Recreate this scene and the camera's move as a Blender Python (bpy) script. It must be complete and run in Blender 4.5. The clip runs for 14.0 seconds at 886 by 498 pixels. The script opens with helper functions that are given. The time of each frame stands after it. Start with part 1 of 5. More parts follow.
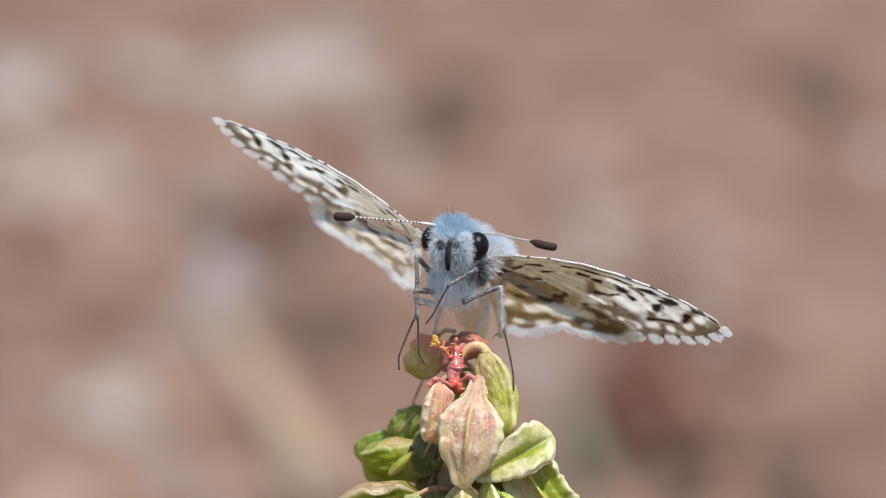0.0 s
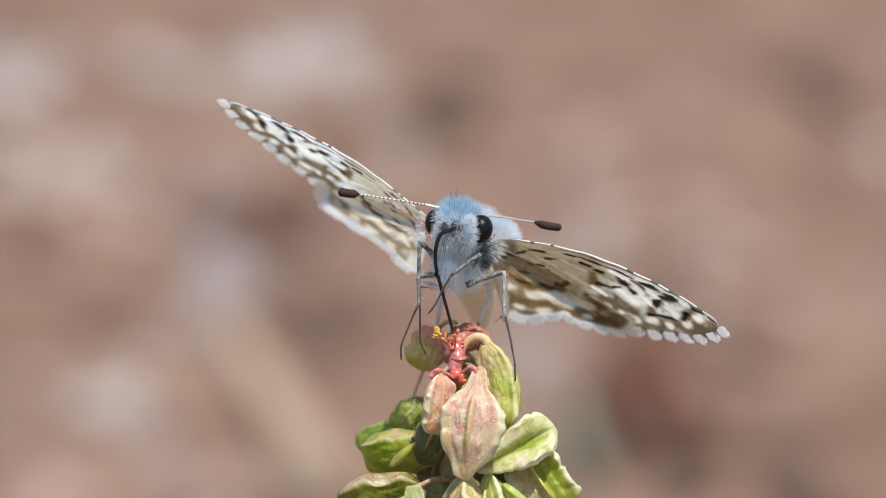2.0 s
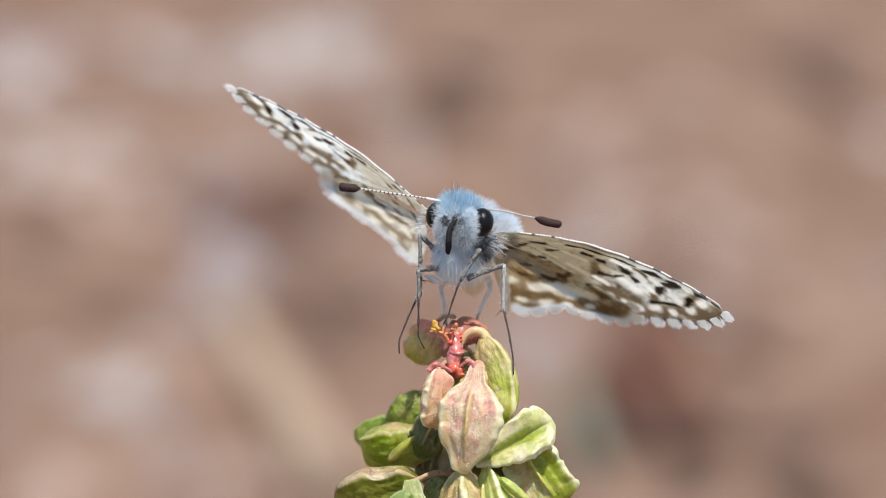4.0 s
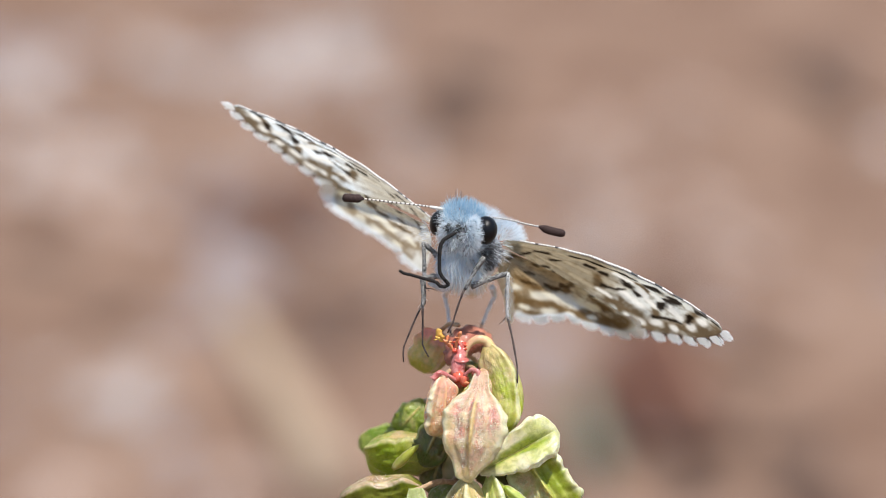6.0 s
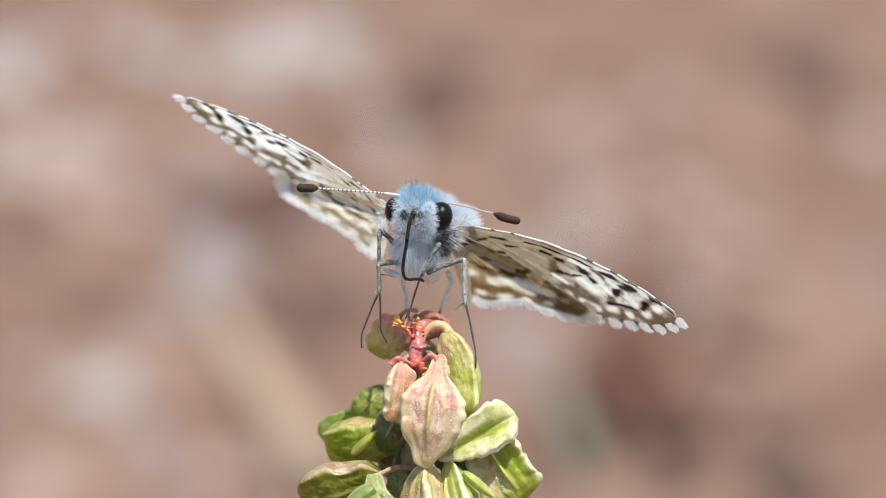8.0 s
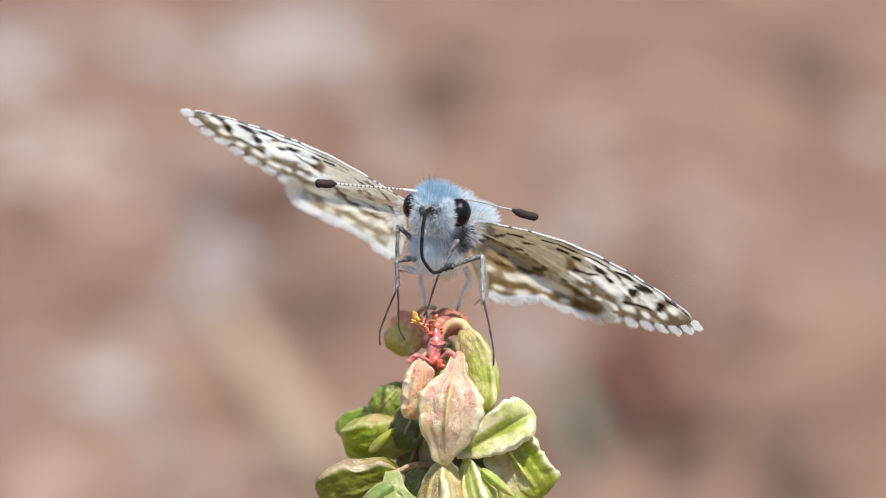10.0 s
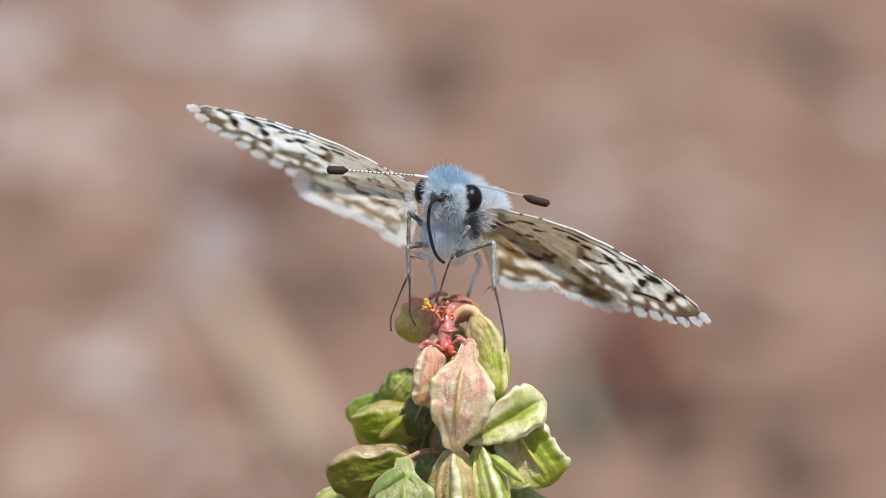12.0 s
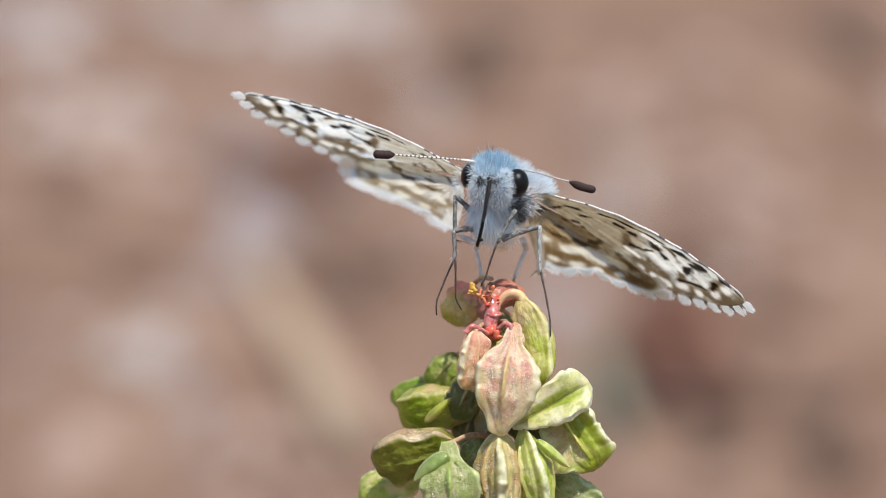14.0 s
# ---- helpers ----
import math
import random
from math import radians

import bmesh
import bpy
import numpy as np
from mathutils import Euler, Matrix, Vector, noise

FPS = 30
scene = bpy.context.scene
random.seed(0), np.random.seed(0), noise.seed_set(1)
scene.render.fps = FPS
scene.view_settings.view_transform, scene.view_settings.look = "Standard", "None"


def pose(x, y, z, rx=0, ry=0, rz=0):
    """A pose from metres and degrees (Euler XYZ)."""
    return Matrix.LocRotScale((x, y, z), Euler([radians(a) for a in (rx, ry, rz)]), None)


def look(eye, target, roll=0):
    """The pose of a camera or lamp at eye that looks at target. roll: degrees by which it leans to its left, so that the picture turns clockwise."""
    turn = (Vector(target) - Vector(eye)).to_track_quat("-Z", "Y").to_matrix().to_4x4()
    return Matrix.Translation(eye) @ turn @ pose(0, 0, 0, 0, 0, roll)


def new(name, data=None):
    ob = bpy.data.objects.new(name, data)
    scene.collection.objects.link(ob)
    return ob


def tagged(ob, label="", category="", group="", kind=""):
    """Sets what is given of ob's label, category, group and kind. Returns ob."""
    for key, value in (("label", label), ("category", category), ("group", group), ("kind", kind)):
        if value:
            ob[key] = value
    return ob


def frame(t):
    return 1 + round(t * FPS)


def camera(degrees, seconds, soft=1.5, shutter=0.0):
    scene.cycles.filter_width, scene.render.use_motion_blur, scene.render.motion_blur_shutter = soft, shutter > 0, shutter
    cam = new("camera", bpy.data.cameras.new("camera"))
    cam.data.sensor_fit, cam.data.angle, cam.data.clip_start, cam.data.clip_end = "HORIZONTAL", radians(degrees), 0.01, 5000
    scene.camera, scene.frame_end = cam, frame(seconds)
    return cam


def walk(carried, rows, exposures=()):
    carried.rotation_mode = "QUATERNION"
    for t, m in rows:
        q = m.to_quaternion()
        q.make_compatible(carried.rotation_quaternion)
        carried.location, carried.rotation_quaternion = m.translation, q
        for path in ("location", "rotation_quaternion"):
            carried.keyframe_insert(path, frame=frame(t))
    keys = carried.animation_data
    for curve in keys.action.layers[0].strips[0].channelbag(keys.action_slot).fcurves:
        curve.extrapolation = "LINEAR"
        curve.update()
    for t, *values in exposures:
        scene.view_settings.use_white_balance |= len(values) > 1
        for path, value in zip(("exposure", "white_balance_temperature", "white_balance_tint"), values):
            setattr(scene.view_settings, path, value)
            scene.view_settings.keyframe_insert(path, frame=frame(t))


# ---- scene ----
from mathutils import Quaternion
# A skipper butterfly, 28 mm across, on a seed stalk. The camera pans by hand.
U = 3.151e-5            # one tick of the drawing board through the head, in metres
D = 0.156               # from the camera to that board
PITCH = 16.0
EYE = Vector((0.0, 0.0, 0.33))
mm = 0.001

# ---- camera ----
cam = camera(18, 14.0, soft=0.9)
cam.data.dof.use_dof = True
cam.data.dof.focus_distance = 0.1555
cam.data.dof.aperture_fstop = 23.0

# seconds, how far the distance stands from where it is at the end (ticks right, ticks down)
PAN = [(0, -57, 95), (0.5, -57, 100), (1, -64, 90), (1.5, -68, 86), (2, -56, 86), (2.5, -52, 86), (3, -34, 84),
       (3.5, -50, 76), (4, -48, 68), (4.2, -47, 67), (5.2, -42, 72), (6.3, -37, 78), (6.5, -36, 77), (7, -45, 74), (7.5, -50, 73), (8, -76, 63),
       (8.5, -69, 61), (8.7, -69, 61), (9.8, -66, 57), (10.8, -68, 54), (11, -58, 54), (11.5, -32, 45), (12, -70, 28), (12.5, -40, 12),
       (13, -18, 7), (13.5, -20, 3), (14, 0, 0)]


def cam_pose(px, py):
    k = math.degrees(U / D)
    return pose(*EYE, 90 - PITCH + py * k, 0, px * k)


# seconds, stops: the exposure drifts as the light on the ground changes
LIGHT = [(0, -0.13), (0.5, -0.17), (1, -0.08), (1.5, -0.15), (2, -0.10), (2.5, 0.01), (3, -0.10), (3.5, -0.08), (4, -0.03), (5.2, 0.0), (6.5, 0.06), (7, -0.12), (7.5, 0.08), (8, 0.08), (8.5, 0.04),
         (9.8, 0.08), (11, 0.12), (11.5, -0.26), (12, -0.12), (12.5, -0.34), (13, -0.2), (13.5, -0.08), (14, -0.07)]
walk(cam, [(t, cam_pose(px, py)) for t, px, py in PAN], LIGHT)

# ---- light ----
SUN_TO = Vector((0.20, -0.27, 0.94)).normalized()
world = bpy.data.worlds.new("world")
scene.world = world
world.use_nodes = True
wn, wl = world.node_tree.nodes, world.node_tree.links
sky = wn.new("ShaderNodeTexSky")
sky.sky_type = "NISHITA"
sky.sun_disc = False
sky.sun_elevation = math.asin(SUN_TO.z)
sky.sun_rotation = math.atan2(SUN_TO.x, SUN_TO.y)
wl.new(sky.outputs[0], wn["Background"].inputs[0])
wn["Background"].inputs[1].default_value = 0.15
sun = new("sun", bpy.data.lights.new("sun", "SUN"))
sun.data.energy, sun.data.angle, sun.data.color = 5.0, radians(0.6), (1.0, 0.95, 0.88)
sun.matrix_basis = look(SUN_TO * 5, (0, 0, 0))

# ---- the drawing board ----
VIEW = Matrix.Translation(EYE) @ pose(0, 0, 0, -PITCH) @ Matrix.Translation((0, D, 0))


def board(a, b, w=0.0):
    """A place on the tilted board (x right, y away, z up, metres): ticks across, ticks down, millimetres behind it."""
    k = U * (1 + w * mm / D)
    return Vector(((a - 784) * k, w * mm, (441 - b) * k))


def on_ground(a, b, z=0.0):
    """Where the line of sight through a tick of the board meets the height z."""
    p = VIEW @ board(a, b)
    d = p - EYE
    return EYE + d * ((z - EYE.z) / d.z)


# ---- materials ----
def material(name, rough=0.6, spec=0.3):
    m = bpy.data.materials.new(name)
    m.use_nodes = True
    nt = m.node_tree
    b = nt.nodes["Principled BSDF"]
    b.inputs["Roughness"].default_value = rough
    b.inputs["Specular IOR Level"].default_value = spec
    return m, nt, b


def node(nt, kind, **values):
    n = nt.nodes.new(kind)
    for k, v in values.items():
        n.inputs[k.replace("_", " ")].default_value = v
    return n


def ramp(nt, source, stops):
    r = nt.nodes.new("ShaderNodeValToRGB")
    while len(r.color_ramp.elements) < len(stops):
        r.color_ramp.elements.new(0.5)
    for e, (p, c) in zip(r.color_ramp.elements, stops):
        e.position, e.color = p, (*c, 1)
    nt.links.new(source, r.inputs[0])
    return r.outputs[0]


def blend(nt, f, a, b, mode="MIX"):
    m = nt.nodes.new("ShaderNodeMix")
    m.data_type, m.blend_type = "RGBA", mode
    for i, v in ((0, f), (6, a), (7, b)):
        if isinstance(v, (int, float)):
            m.inputs[i].default_value = v
        elif isinstance(v, tuple):
            m.inputs[i].default_value = (*v, 1)
        else:
            nt.links.new(v, m.inputs[i])
    return m.outputs[2]


def bump(nt, b, height, strength, distance):
    n = node(nt, "ShaderNodeBump", Strength=strength, Distance=distance)
    nt.links.new(height, n.inputs["Height"])
    nt.links.new(n.outputs[0], b.inputs["Normal"])


def see_through(nt, b, colour, amount):
    """Lets part of the light pass through a thin leaf or wing."""
    tr = nt.nodes.new("ShaderNodeBsdfTranslucent")
    nt.links.new(colour, tr.inputs[0])
    mx = node(nt, "ShaderNodeMixShader", Fac=amount)
    nt.links.new(b.outputs[0], mx.inputs[1])
    nt.links.new(tr.outputs[0], mx.inputs[2])
    nt.links.new(mx.outputs[0], nt.nodes["Material Output"].inputs[0])


def hair_material(name, a, b, rough=0.55, pass_through=0.25):
    m, nt, bs = material(name, rough, 0.35)
    g = nt.nodes.new("ShaderNodeNewGeometry")
    c = ramp(nt, g.outputs["Random Per Island"], [(0.0, a), (1.0, b)])
    nt.links.new(c, bs.inputs["Base Color"])
    see_through(nt, bs, c, pass_through)
    return m


def speckled(name, a, b, scale, rough=0.6, spec=0.3, relief=0.0, detail=6, low=0.36, high=0.64):
    m, nt, bs = material(name, rough, spec)
    tc = nt.nodes.new("ShaderNodeTexCoord")
    n = node(nt, "ShaderNodeTexNoise", Scale=scale, Detail=detail, Roughness=0.65)
    nt.links.new(tc.outputs["Object"], n.inputs["Vector"])
    c = ramp(nt, n.outputs[0], [(low, a), (high, b)])
    nt.links.new(c, bs.inputs["Base Color"])
    if relief:
        bump(nt, bs, n.outputs[0], 0.6, relief)
    return m


BLUE = hair_material("blue_hair", (0.34, 0.58, 0.73), (0.86, 0.93, 0.96), 0.45, 0.55)
WHITE = hair_material("white_hair", (0.76, 0.86, 0.93), (0.96, 0.98, 0.99), 0.45, 0.62)
PALE = hair_material("pale_blue_hair", (0.72, 0.85, 0.93), (0.96, 0.98, 0.99), 0.45, 0.7)
GREY = hair_material("grey_hair", (0.03, 0.035, 0.045), (0.58, 0.61, 0.66))
DARK = hair_material("dark_hair", (0.02, 0.018, 0.016), (0.10, 0.085, 0.075))
TUFTWHITE = hair_material("white_fringe", (0.90, 0.92, 0.91), (0.97, 0.97, 0.96), 0.6, 0.7)
FRINGE_DARK = hair_material("brown_fringe", (0.07, 0.06, 0.045), (0.22, 0.19, 0.15))
SKIN = speckled("body_scales", (0.58, 0.68, 0.75), (0.80, 0.86, 0.90), 3000)
# its dark colour paints in the shade between the hairs of the head
HEADSKIN = speckled("shaded_head_scales", (0.16, 0.20, 0.25), (0.44, 0.51, 0.57), 3000)
DARKSKIN = speckled("dark_skin", (0.05, 0.05, 0.055), (0.20, 0.20, 0.20), 4000)
ABDOMEN = speckled("abdomen_scales", (0.72, 0.63, 0.42), (0.88, 0.83, 0.68), 2500)
CLUB = speckled("antenna_club", (0.028, 0.016, 0.014), (0.060, 0.038, 0.034), 9000, 0.75, 0.2, 0.00002)
TONGUE = speckled("proboscis_skin", (0.012, 0.012, 0.013), (0.030, 0.026, 0.024), 9000, 0.8, 0.12)
LEG = speckled("leg_scales", (0.020, 0.020, 0.020), (0.32, 0.32, 0.31), 6500, 0.6, 0.3, 0.00002, 6, 0.38, 0.60)
LEGWHITE = speckled("white_leg_scales", (0.50, 0.52, 0.54), (0.86, 0.86, 0.85), 3000)
LEGPALE = speckled("pale_leg_scales", (0.05, 0.05, 0.05), (0.58, 0.58, 0.56), 6500, 0.6, 0.3, 0.00002, 6, 0.34, 0.54)
TARSUS = speckled("tarsus_skin", (0.020, 0.014, 0.012), (0.12, 0.085, 0.075), 9000, 0.5, 0.4)
SHELL_W = speckled("antenna_white", (0.62, 0.60, 0.56), (0.85, 0.84, 0.80), 6000)
EYEMAT, _nt, _b = material("eye_surface", 0.16, 0.55)
_b.inputs["Base Color"].default_value = (0.005, 0.005, 0.006, 1)
_b.inputs["Roughness"].default_value = 0.32
_b.inputs["Specular IOR Level"].default_value = 0.22
_tc = _nt.nodes.new("ShaderNodeTexCoord")
_vo = node(_nt, "ShaderNodeTexVoronoi", Scale=24000.0)
_nt.links.new(_tc.outputs["Object"], _vo.inputs["Vector"])
bump(_nt, _b, _vo.outputs["Distance"], 0.5, 0.00001)


def wing_material():
    m, nt, b = material("wing_scales", 0.75, 0.15)
    at = nt.nodes.new("ShaderNodeAttribute")
    at.attribute_name = "pattern"
    tc = nt.nodes.new("ShaderNodeTexCoord")
    fine = node(nt, "ShaderNodeTexNoise", Scale=9000.0, Detail=3.0, Roughness=0.7)
    wide = node(nt, "ShaderNodeTexNoise", Scale=900.0, Detail=4.0)
    for n in (fine, wide):
        nt.links.new(tc.outputs["Object"], n.inputs["Vector"])
    c = blend(nt, 0.5, at.outputs["Color"], ramp(nt, fine.outputs[0], [(0.3, (0.84, 0.84, 0.84)), (0.7, (1.08, 1.08, 1.08))]), "MULTIPLY")
    c = blend(nt, 0.22, c, ramp(nt, wide.outputs[0], [(0.3, (0.76, 0.75, 0.73)), (0.7, (1, 1, 1))]), "MULTIPLY")
    nt.links.new(c, b.inputs["Base Color"])
    bump(nt, b, fine.outputs[0], 0.5, 0.00002)
    see_through(nt, b, c, 0.94)
    return m


WING = wing_material()


def fruit_material(name, deep, light, face_a, face_b, lip, blush, amount, glisten=0.5, ridge=(0.70, 0.56, 0.26), warty=0.12):
    """Deep to light green body, mottled grainy faces, pale lips and ribs, a blush towards the stalk."""
    m, nt, b = material(name, 0.34, 0.5)
    tc = nt.nodes.new("ShaderNodeTexCoord")
    info = nt.nodes.new("ShaderNodeObjectInfo")
    wide = node(nt, "ShaderNodeTexNoise", Scale=620.0, Detail=4.0, Roughness=0.55)
    other = node(nt, "ShaderNodeTexNoise", Scale=1100.0, Detail=5.0, Roughness=0.65)
    fine = node(nt, "ShaderNodeTexNoise", Scale=5600.0, Detail=4.0, Roughness=0.7)
    crinkle = node(nt, "ShaderNodeTexNoise", Scale=2600.0, Detail=3.0, Roughness=0.55, Distortion=0.8)
    shift = nt.nodes.new("ShaderNodeVectorMath")
    nt.links.new(tc.outputs["Object"], shift.inputs[0])
    nt.links.new(info.outputs["Random"], shift.inputs[1])
    for n in (wide, other, fine, crinkle):
        nt.links.new(shift.outputs[0], n.inputs["Vector"])

    def mask(attribute, low, high, top):
        at = nt.nodes.new("ShaderNodeAttribute")
        at.attribute_name = attribute
        return ramp(nt, at.outputs["Fac"], [(low, (0, 0, 0)), (high, (top,) * 3)])

    c = ramp(nt, wide.outputs[0], [(0.40, deep), (0.60, light)])
    f = ramp(nt, other.outputs[0], [(0.43, face_a), (0.56, face_b)])
    c = blend(nt, mask("face", 0.1, 0.8, 0.85), c, f)
    sep = nt.nodes.new("ShaderNodeSeparateXYZ")
    nt.links.new(tc.outputs["Generated"], sep.inputs[0])
    add = nt.nodes.new("ShaderNodeMath")
    add.operation = "MULTIPLY_ADD"
    nt.links.new(other.outputs[0], add.inputs[0])
    add.inputs[1].default_value = -0.35
    nt.links.new(sep.outputs[2], add.inputs[2])
    c = blend(nt, ramp(nt, add.outputs[0], [(0.0, (amount,) * 3), (0.30, (0, 0, 0))]), c, blush)
    c = blend(nt, mask("rim", 0.25, 0.85, 0.85), c, lip)
    c = blend(nt, mask("keel", 0.3, 0.8, 0.75), c, ridge)
    spots = ramp(nt, fine.outputs[0], [(0.52, (0, 0, 0)), (0.68, (glisten,) * 3)])
    c = blend(nt, blend(nt, 1.0, spots, mask("face", 0.2, 0.9, 1.0), "MULTIPLY"), c, (0.86, 0.80, 0.62))
    # small blotches all over the skin
    c = blend(nt, 0.62, c, ramp(nt, crinkle.outputs[0], [(0.36, (0.70, 0.72, 0.62)), (0.50, (0.98, 0.98, 0.96)), (0.64, (1.14, 1.12, 1.10))]), "MULTIPLY")
    hue = node(nt, "ShaderNodeHueSaturation", Saturation=1.08, Value=0.95)
    mr = nt.nodes.new("ShaderNodeMapRange")
    mr.inputs[3].default_value, mr.inputs[4].default_value = 0.486, 0.508
    nt.links.new(info.outputs["Random"], mr.inputs[0])
    nt.links.new(mr.outputs[0], hue.inputs["Hue"])
    nt.links.new(c, hue.inputs["Color"])
    nt.links.new(hue.outputs[0], b.inputs["Base Color"])
    nt.links.new(ramp(nt, fine.outputs[0], [(0.4, (0.5,) * 3), (0.65, (0.22,) * 3)]), b.inputs["Roughness"])
    b.inputs["Subsurface Weight"].default_value = 0.3
    b.inputs["Coat Weight"].default_value = 0.18
    b.inputs["Coat Roughness"].default_value = 0.34
    b.inputs["Subsurface Radius"].default_value = (1.0, 0.8, 0.35)
    b.inputs["Subsurface Scale"].default_value = 0.0005
    wart = node(nt, "ShaderNodeTexVoronoi", Scale=10500.0)
    nt.links.new(shift.outputs[0], wart.inputs["Vector"])
    warts = blend(nt, 1.0, ramp(nt, wart.outputs["Distance"], [(0.0, (1, 1, 1)), (0.62, (0, 0, 0))]), mask("face", 0.15, 0.7, warty), "MULTIPLY")
    bump(nt, b, blend(nt, 0.7, blend(nt, 0.25, fine.outputs["Color"], crinkle.outputs["Color"]), warts), 1.0, 0.00015)
    see_through(nt, b, hue.outputs[0], 0.24)
    return m


LIP = (0.88, 0.86, 0.62)
FRUIT_GREEN = fruit_material("green_fruit", (0.25, 0.33, 0.03), (0.46, 0.52, 0.09), (0.46, 0.42, 0.13), (0.64, 0.46, 0.27), (0.60, 0.54, 0.28), (0.56, 0.40, 0.24), 0.4, 0.3)
FRUIT_PINK = fruit_material("blushed_fruit", (0.64, 0.54, 0.26), (0.84, 0.72, 0.50), (0.82, 0.40, 0.33), (0.86, 0.75, 0.55), (0.84, 0.84, 0.60), (0.86, 0.52, 0.45), 0.45, 0.8, (0.84, 0.64, 0.30), 0.5)
FRUIT_DEEP = fruit_material("deep_green_fruit", (0.22, 0.33, 0.045), (0.38, 0.46, 0.09), (0.30, 0.38, 0.07), (0.48, 0.44, 0.18), (0.46, 0.50, 0.20), (0.40, 0.36, 0.16), 0.3, 0.2)
FRUIT_ROSE = fruit_material("rosy_fruit", (0.84, 0.62, 0.34), (0.90, 0.84, 0.56), (0.84, 0.42, 0.26), (0.90, 0.74, 0.50), (0.92, 0.88, 0.64), (0.84, 0.36, 0.30), 0.55, 0.6, (0.88, 0.60, 0.34), 0.5)
# dark copy for fruits in the gaps: the shade there is in its colour
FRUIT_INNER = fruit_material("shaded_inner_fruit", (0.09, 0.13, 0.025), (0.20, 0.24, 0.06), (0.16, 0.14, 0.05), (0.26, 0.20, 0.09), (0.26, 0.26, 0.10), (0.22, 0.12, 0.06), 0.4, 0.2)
FRUIT_CREAM = fruit_material("cream_fruit", (0.52, 0.50, 0.15), (0.80, 0.76, 0.38), (0.56, 0.36, 0.17), (0.86, 0.76, 0.50), (0.88, 0.86, 0.62), (0.60, 0.44, 0.20), 0.4, 0.7, (0.50, 0.30, 0.12), 0.75)
FRUIT_DUSK = fruit_material("dusky_fruit", (0.17, 0.20, 0.025), (0.32, 0.33, 0.06), (0.54, 0.33, 0.22), (0.68, 0.49, 0.36), (0.68, 0.52, 0.38), (0.26, 0.30, 0.05), 0.3, 0.45)
FRUIT_LIME = fruit_material("lime_fruit", (0.36, 0.49, 0.07), (0.68, 0.75, 0.26), (0.46, 0.55, 0.09), (0.74, 0.72, 0.34), LIP, (0.66, 0.52, 0.34), 0.2, 0.5)
FRUIT_HOLLOW = fruit_material("hollow_fruit", (0.66, 0.68, 0.30), (0.90, 0.86, 0.62), (0.24, 0.36, 0.018), (0.42, 0.50, 0.06), (0.94, 0.92, 0.76), (0.60, 0.54, 0.28), 0.2, 0.25)
FRUIT_HUSK = fruit_material("husk_fruit", (0.36, 0.42, 0.05), (0.60, 0.60, 0.18), (0.76, 0.50, 0.34), (0.88, 0.80, 0.54), (0.90, 0.88, 0.66), (0.68, 0.44, 0.30), 0.3, 0.5, (0.76, 0.68, 0.28), 0.5)
# colours lifted to stand in for sunlight on this fruit
FRUIT_BACK = fruit_material("sun_painted_olive_fruit", (0.46, 0.46, 0.08), (0.84, 0.64, 0.26), (0.62, 0.54, 0.14), (0.86, 0.64, 0.30), (0.84, 0.66, 0.42), (0.90, 0.40, 0.30), 1.0, 0.3)
FRUIT_TALL = fruit_material("rosy_lime_fruit", (0.42, 0.52, 0.07), (0.68, 0.74, 0.28), (0.42, 0.54, 0.08), (0.72, 0.70, 0.34), (0.82, 0.82, 0.50), (0.80, 0.50, 0.38), 0.4, 0.4, (0.70, 0.66, 0.26), 0.12)
FRUIT_LEAF = fruit_material("leafy_fruit", (0.22, 0.32, 0.08), (0.41, 0.49, 0.18), (0.40, 0.45, 0.16), (0.62, 0.60, 0.36), (0.72, 0.77, 0.47), (0.50, 0.46, 0.22), 0.3, 0.6, (0.48, 0.58, 0.20), 0.5)
GRAIN, _gn, _gb = material("glistening_grain", 0.16, 0.9)
_gb.inputs["Base Color"].default_value = (0.92, 0.88, 0.72, 1)
RED = speckled("red_bract", (0.58, 0.04, 0.025), (0.74, 0.19, 0.11), 2600, 0.22, 0.8, 0.00005)
BUDRED = speckled("dull_red_bud", (0.33, 0.10, 0.07), (0.50, 0.22, 0.15), 1100, 0.32, 0.6, 0.00006)
PINKSTEM = speckled("pink_stem", (0.44, 0.08, 0.07), (0.64, 0.28, 0.25), 3000, 0.28, 0.7, 0.00004)
PEDICEL = speckled("pedicel_skin", (0.34, 0.21, 0.12), (0.54, 0.38, 0.24), 2600, 0.5, 0.4, 0.00004)
NECK = speckled("arched_neck_skin", (0.64, 0.30, 0.20), (0.66, 0.54, 0.26), 1500, 0.4, 0.5, 0.00003)
STALK = speckled("stalk_skin", (0.20, 0.20, 0.07), (0.36, 0.27, 0.14), 900, 0.5, 0.3, 0.00005)
ANTHER = speckled("anther", (0.48, 0.22, 0.03), (0.80, 0.50, 0.12), 4000, 0.5, 0.3, 0.00003)
ORANGE = speckled("orange_filament", (0.56, 0.13, 0.05), (0.74, 0.34, 0.16), 4000, 0.45, 0.4)


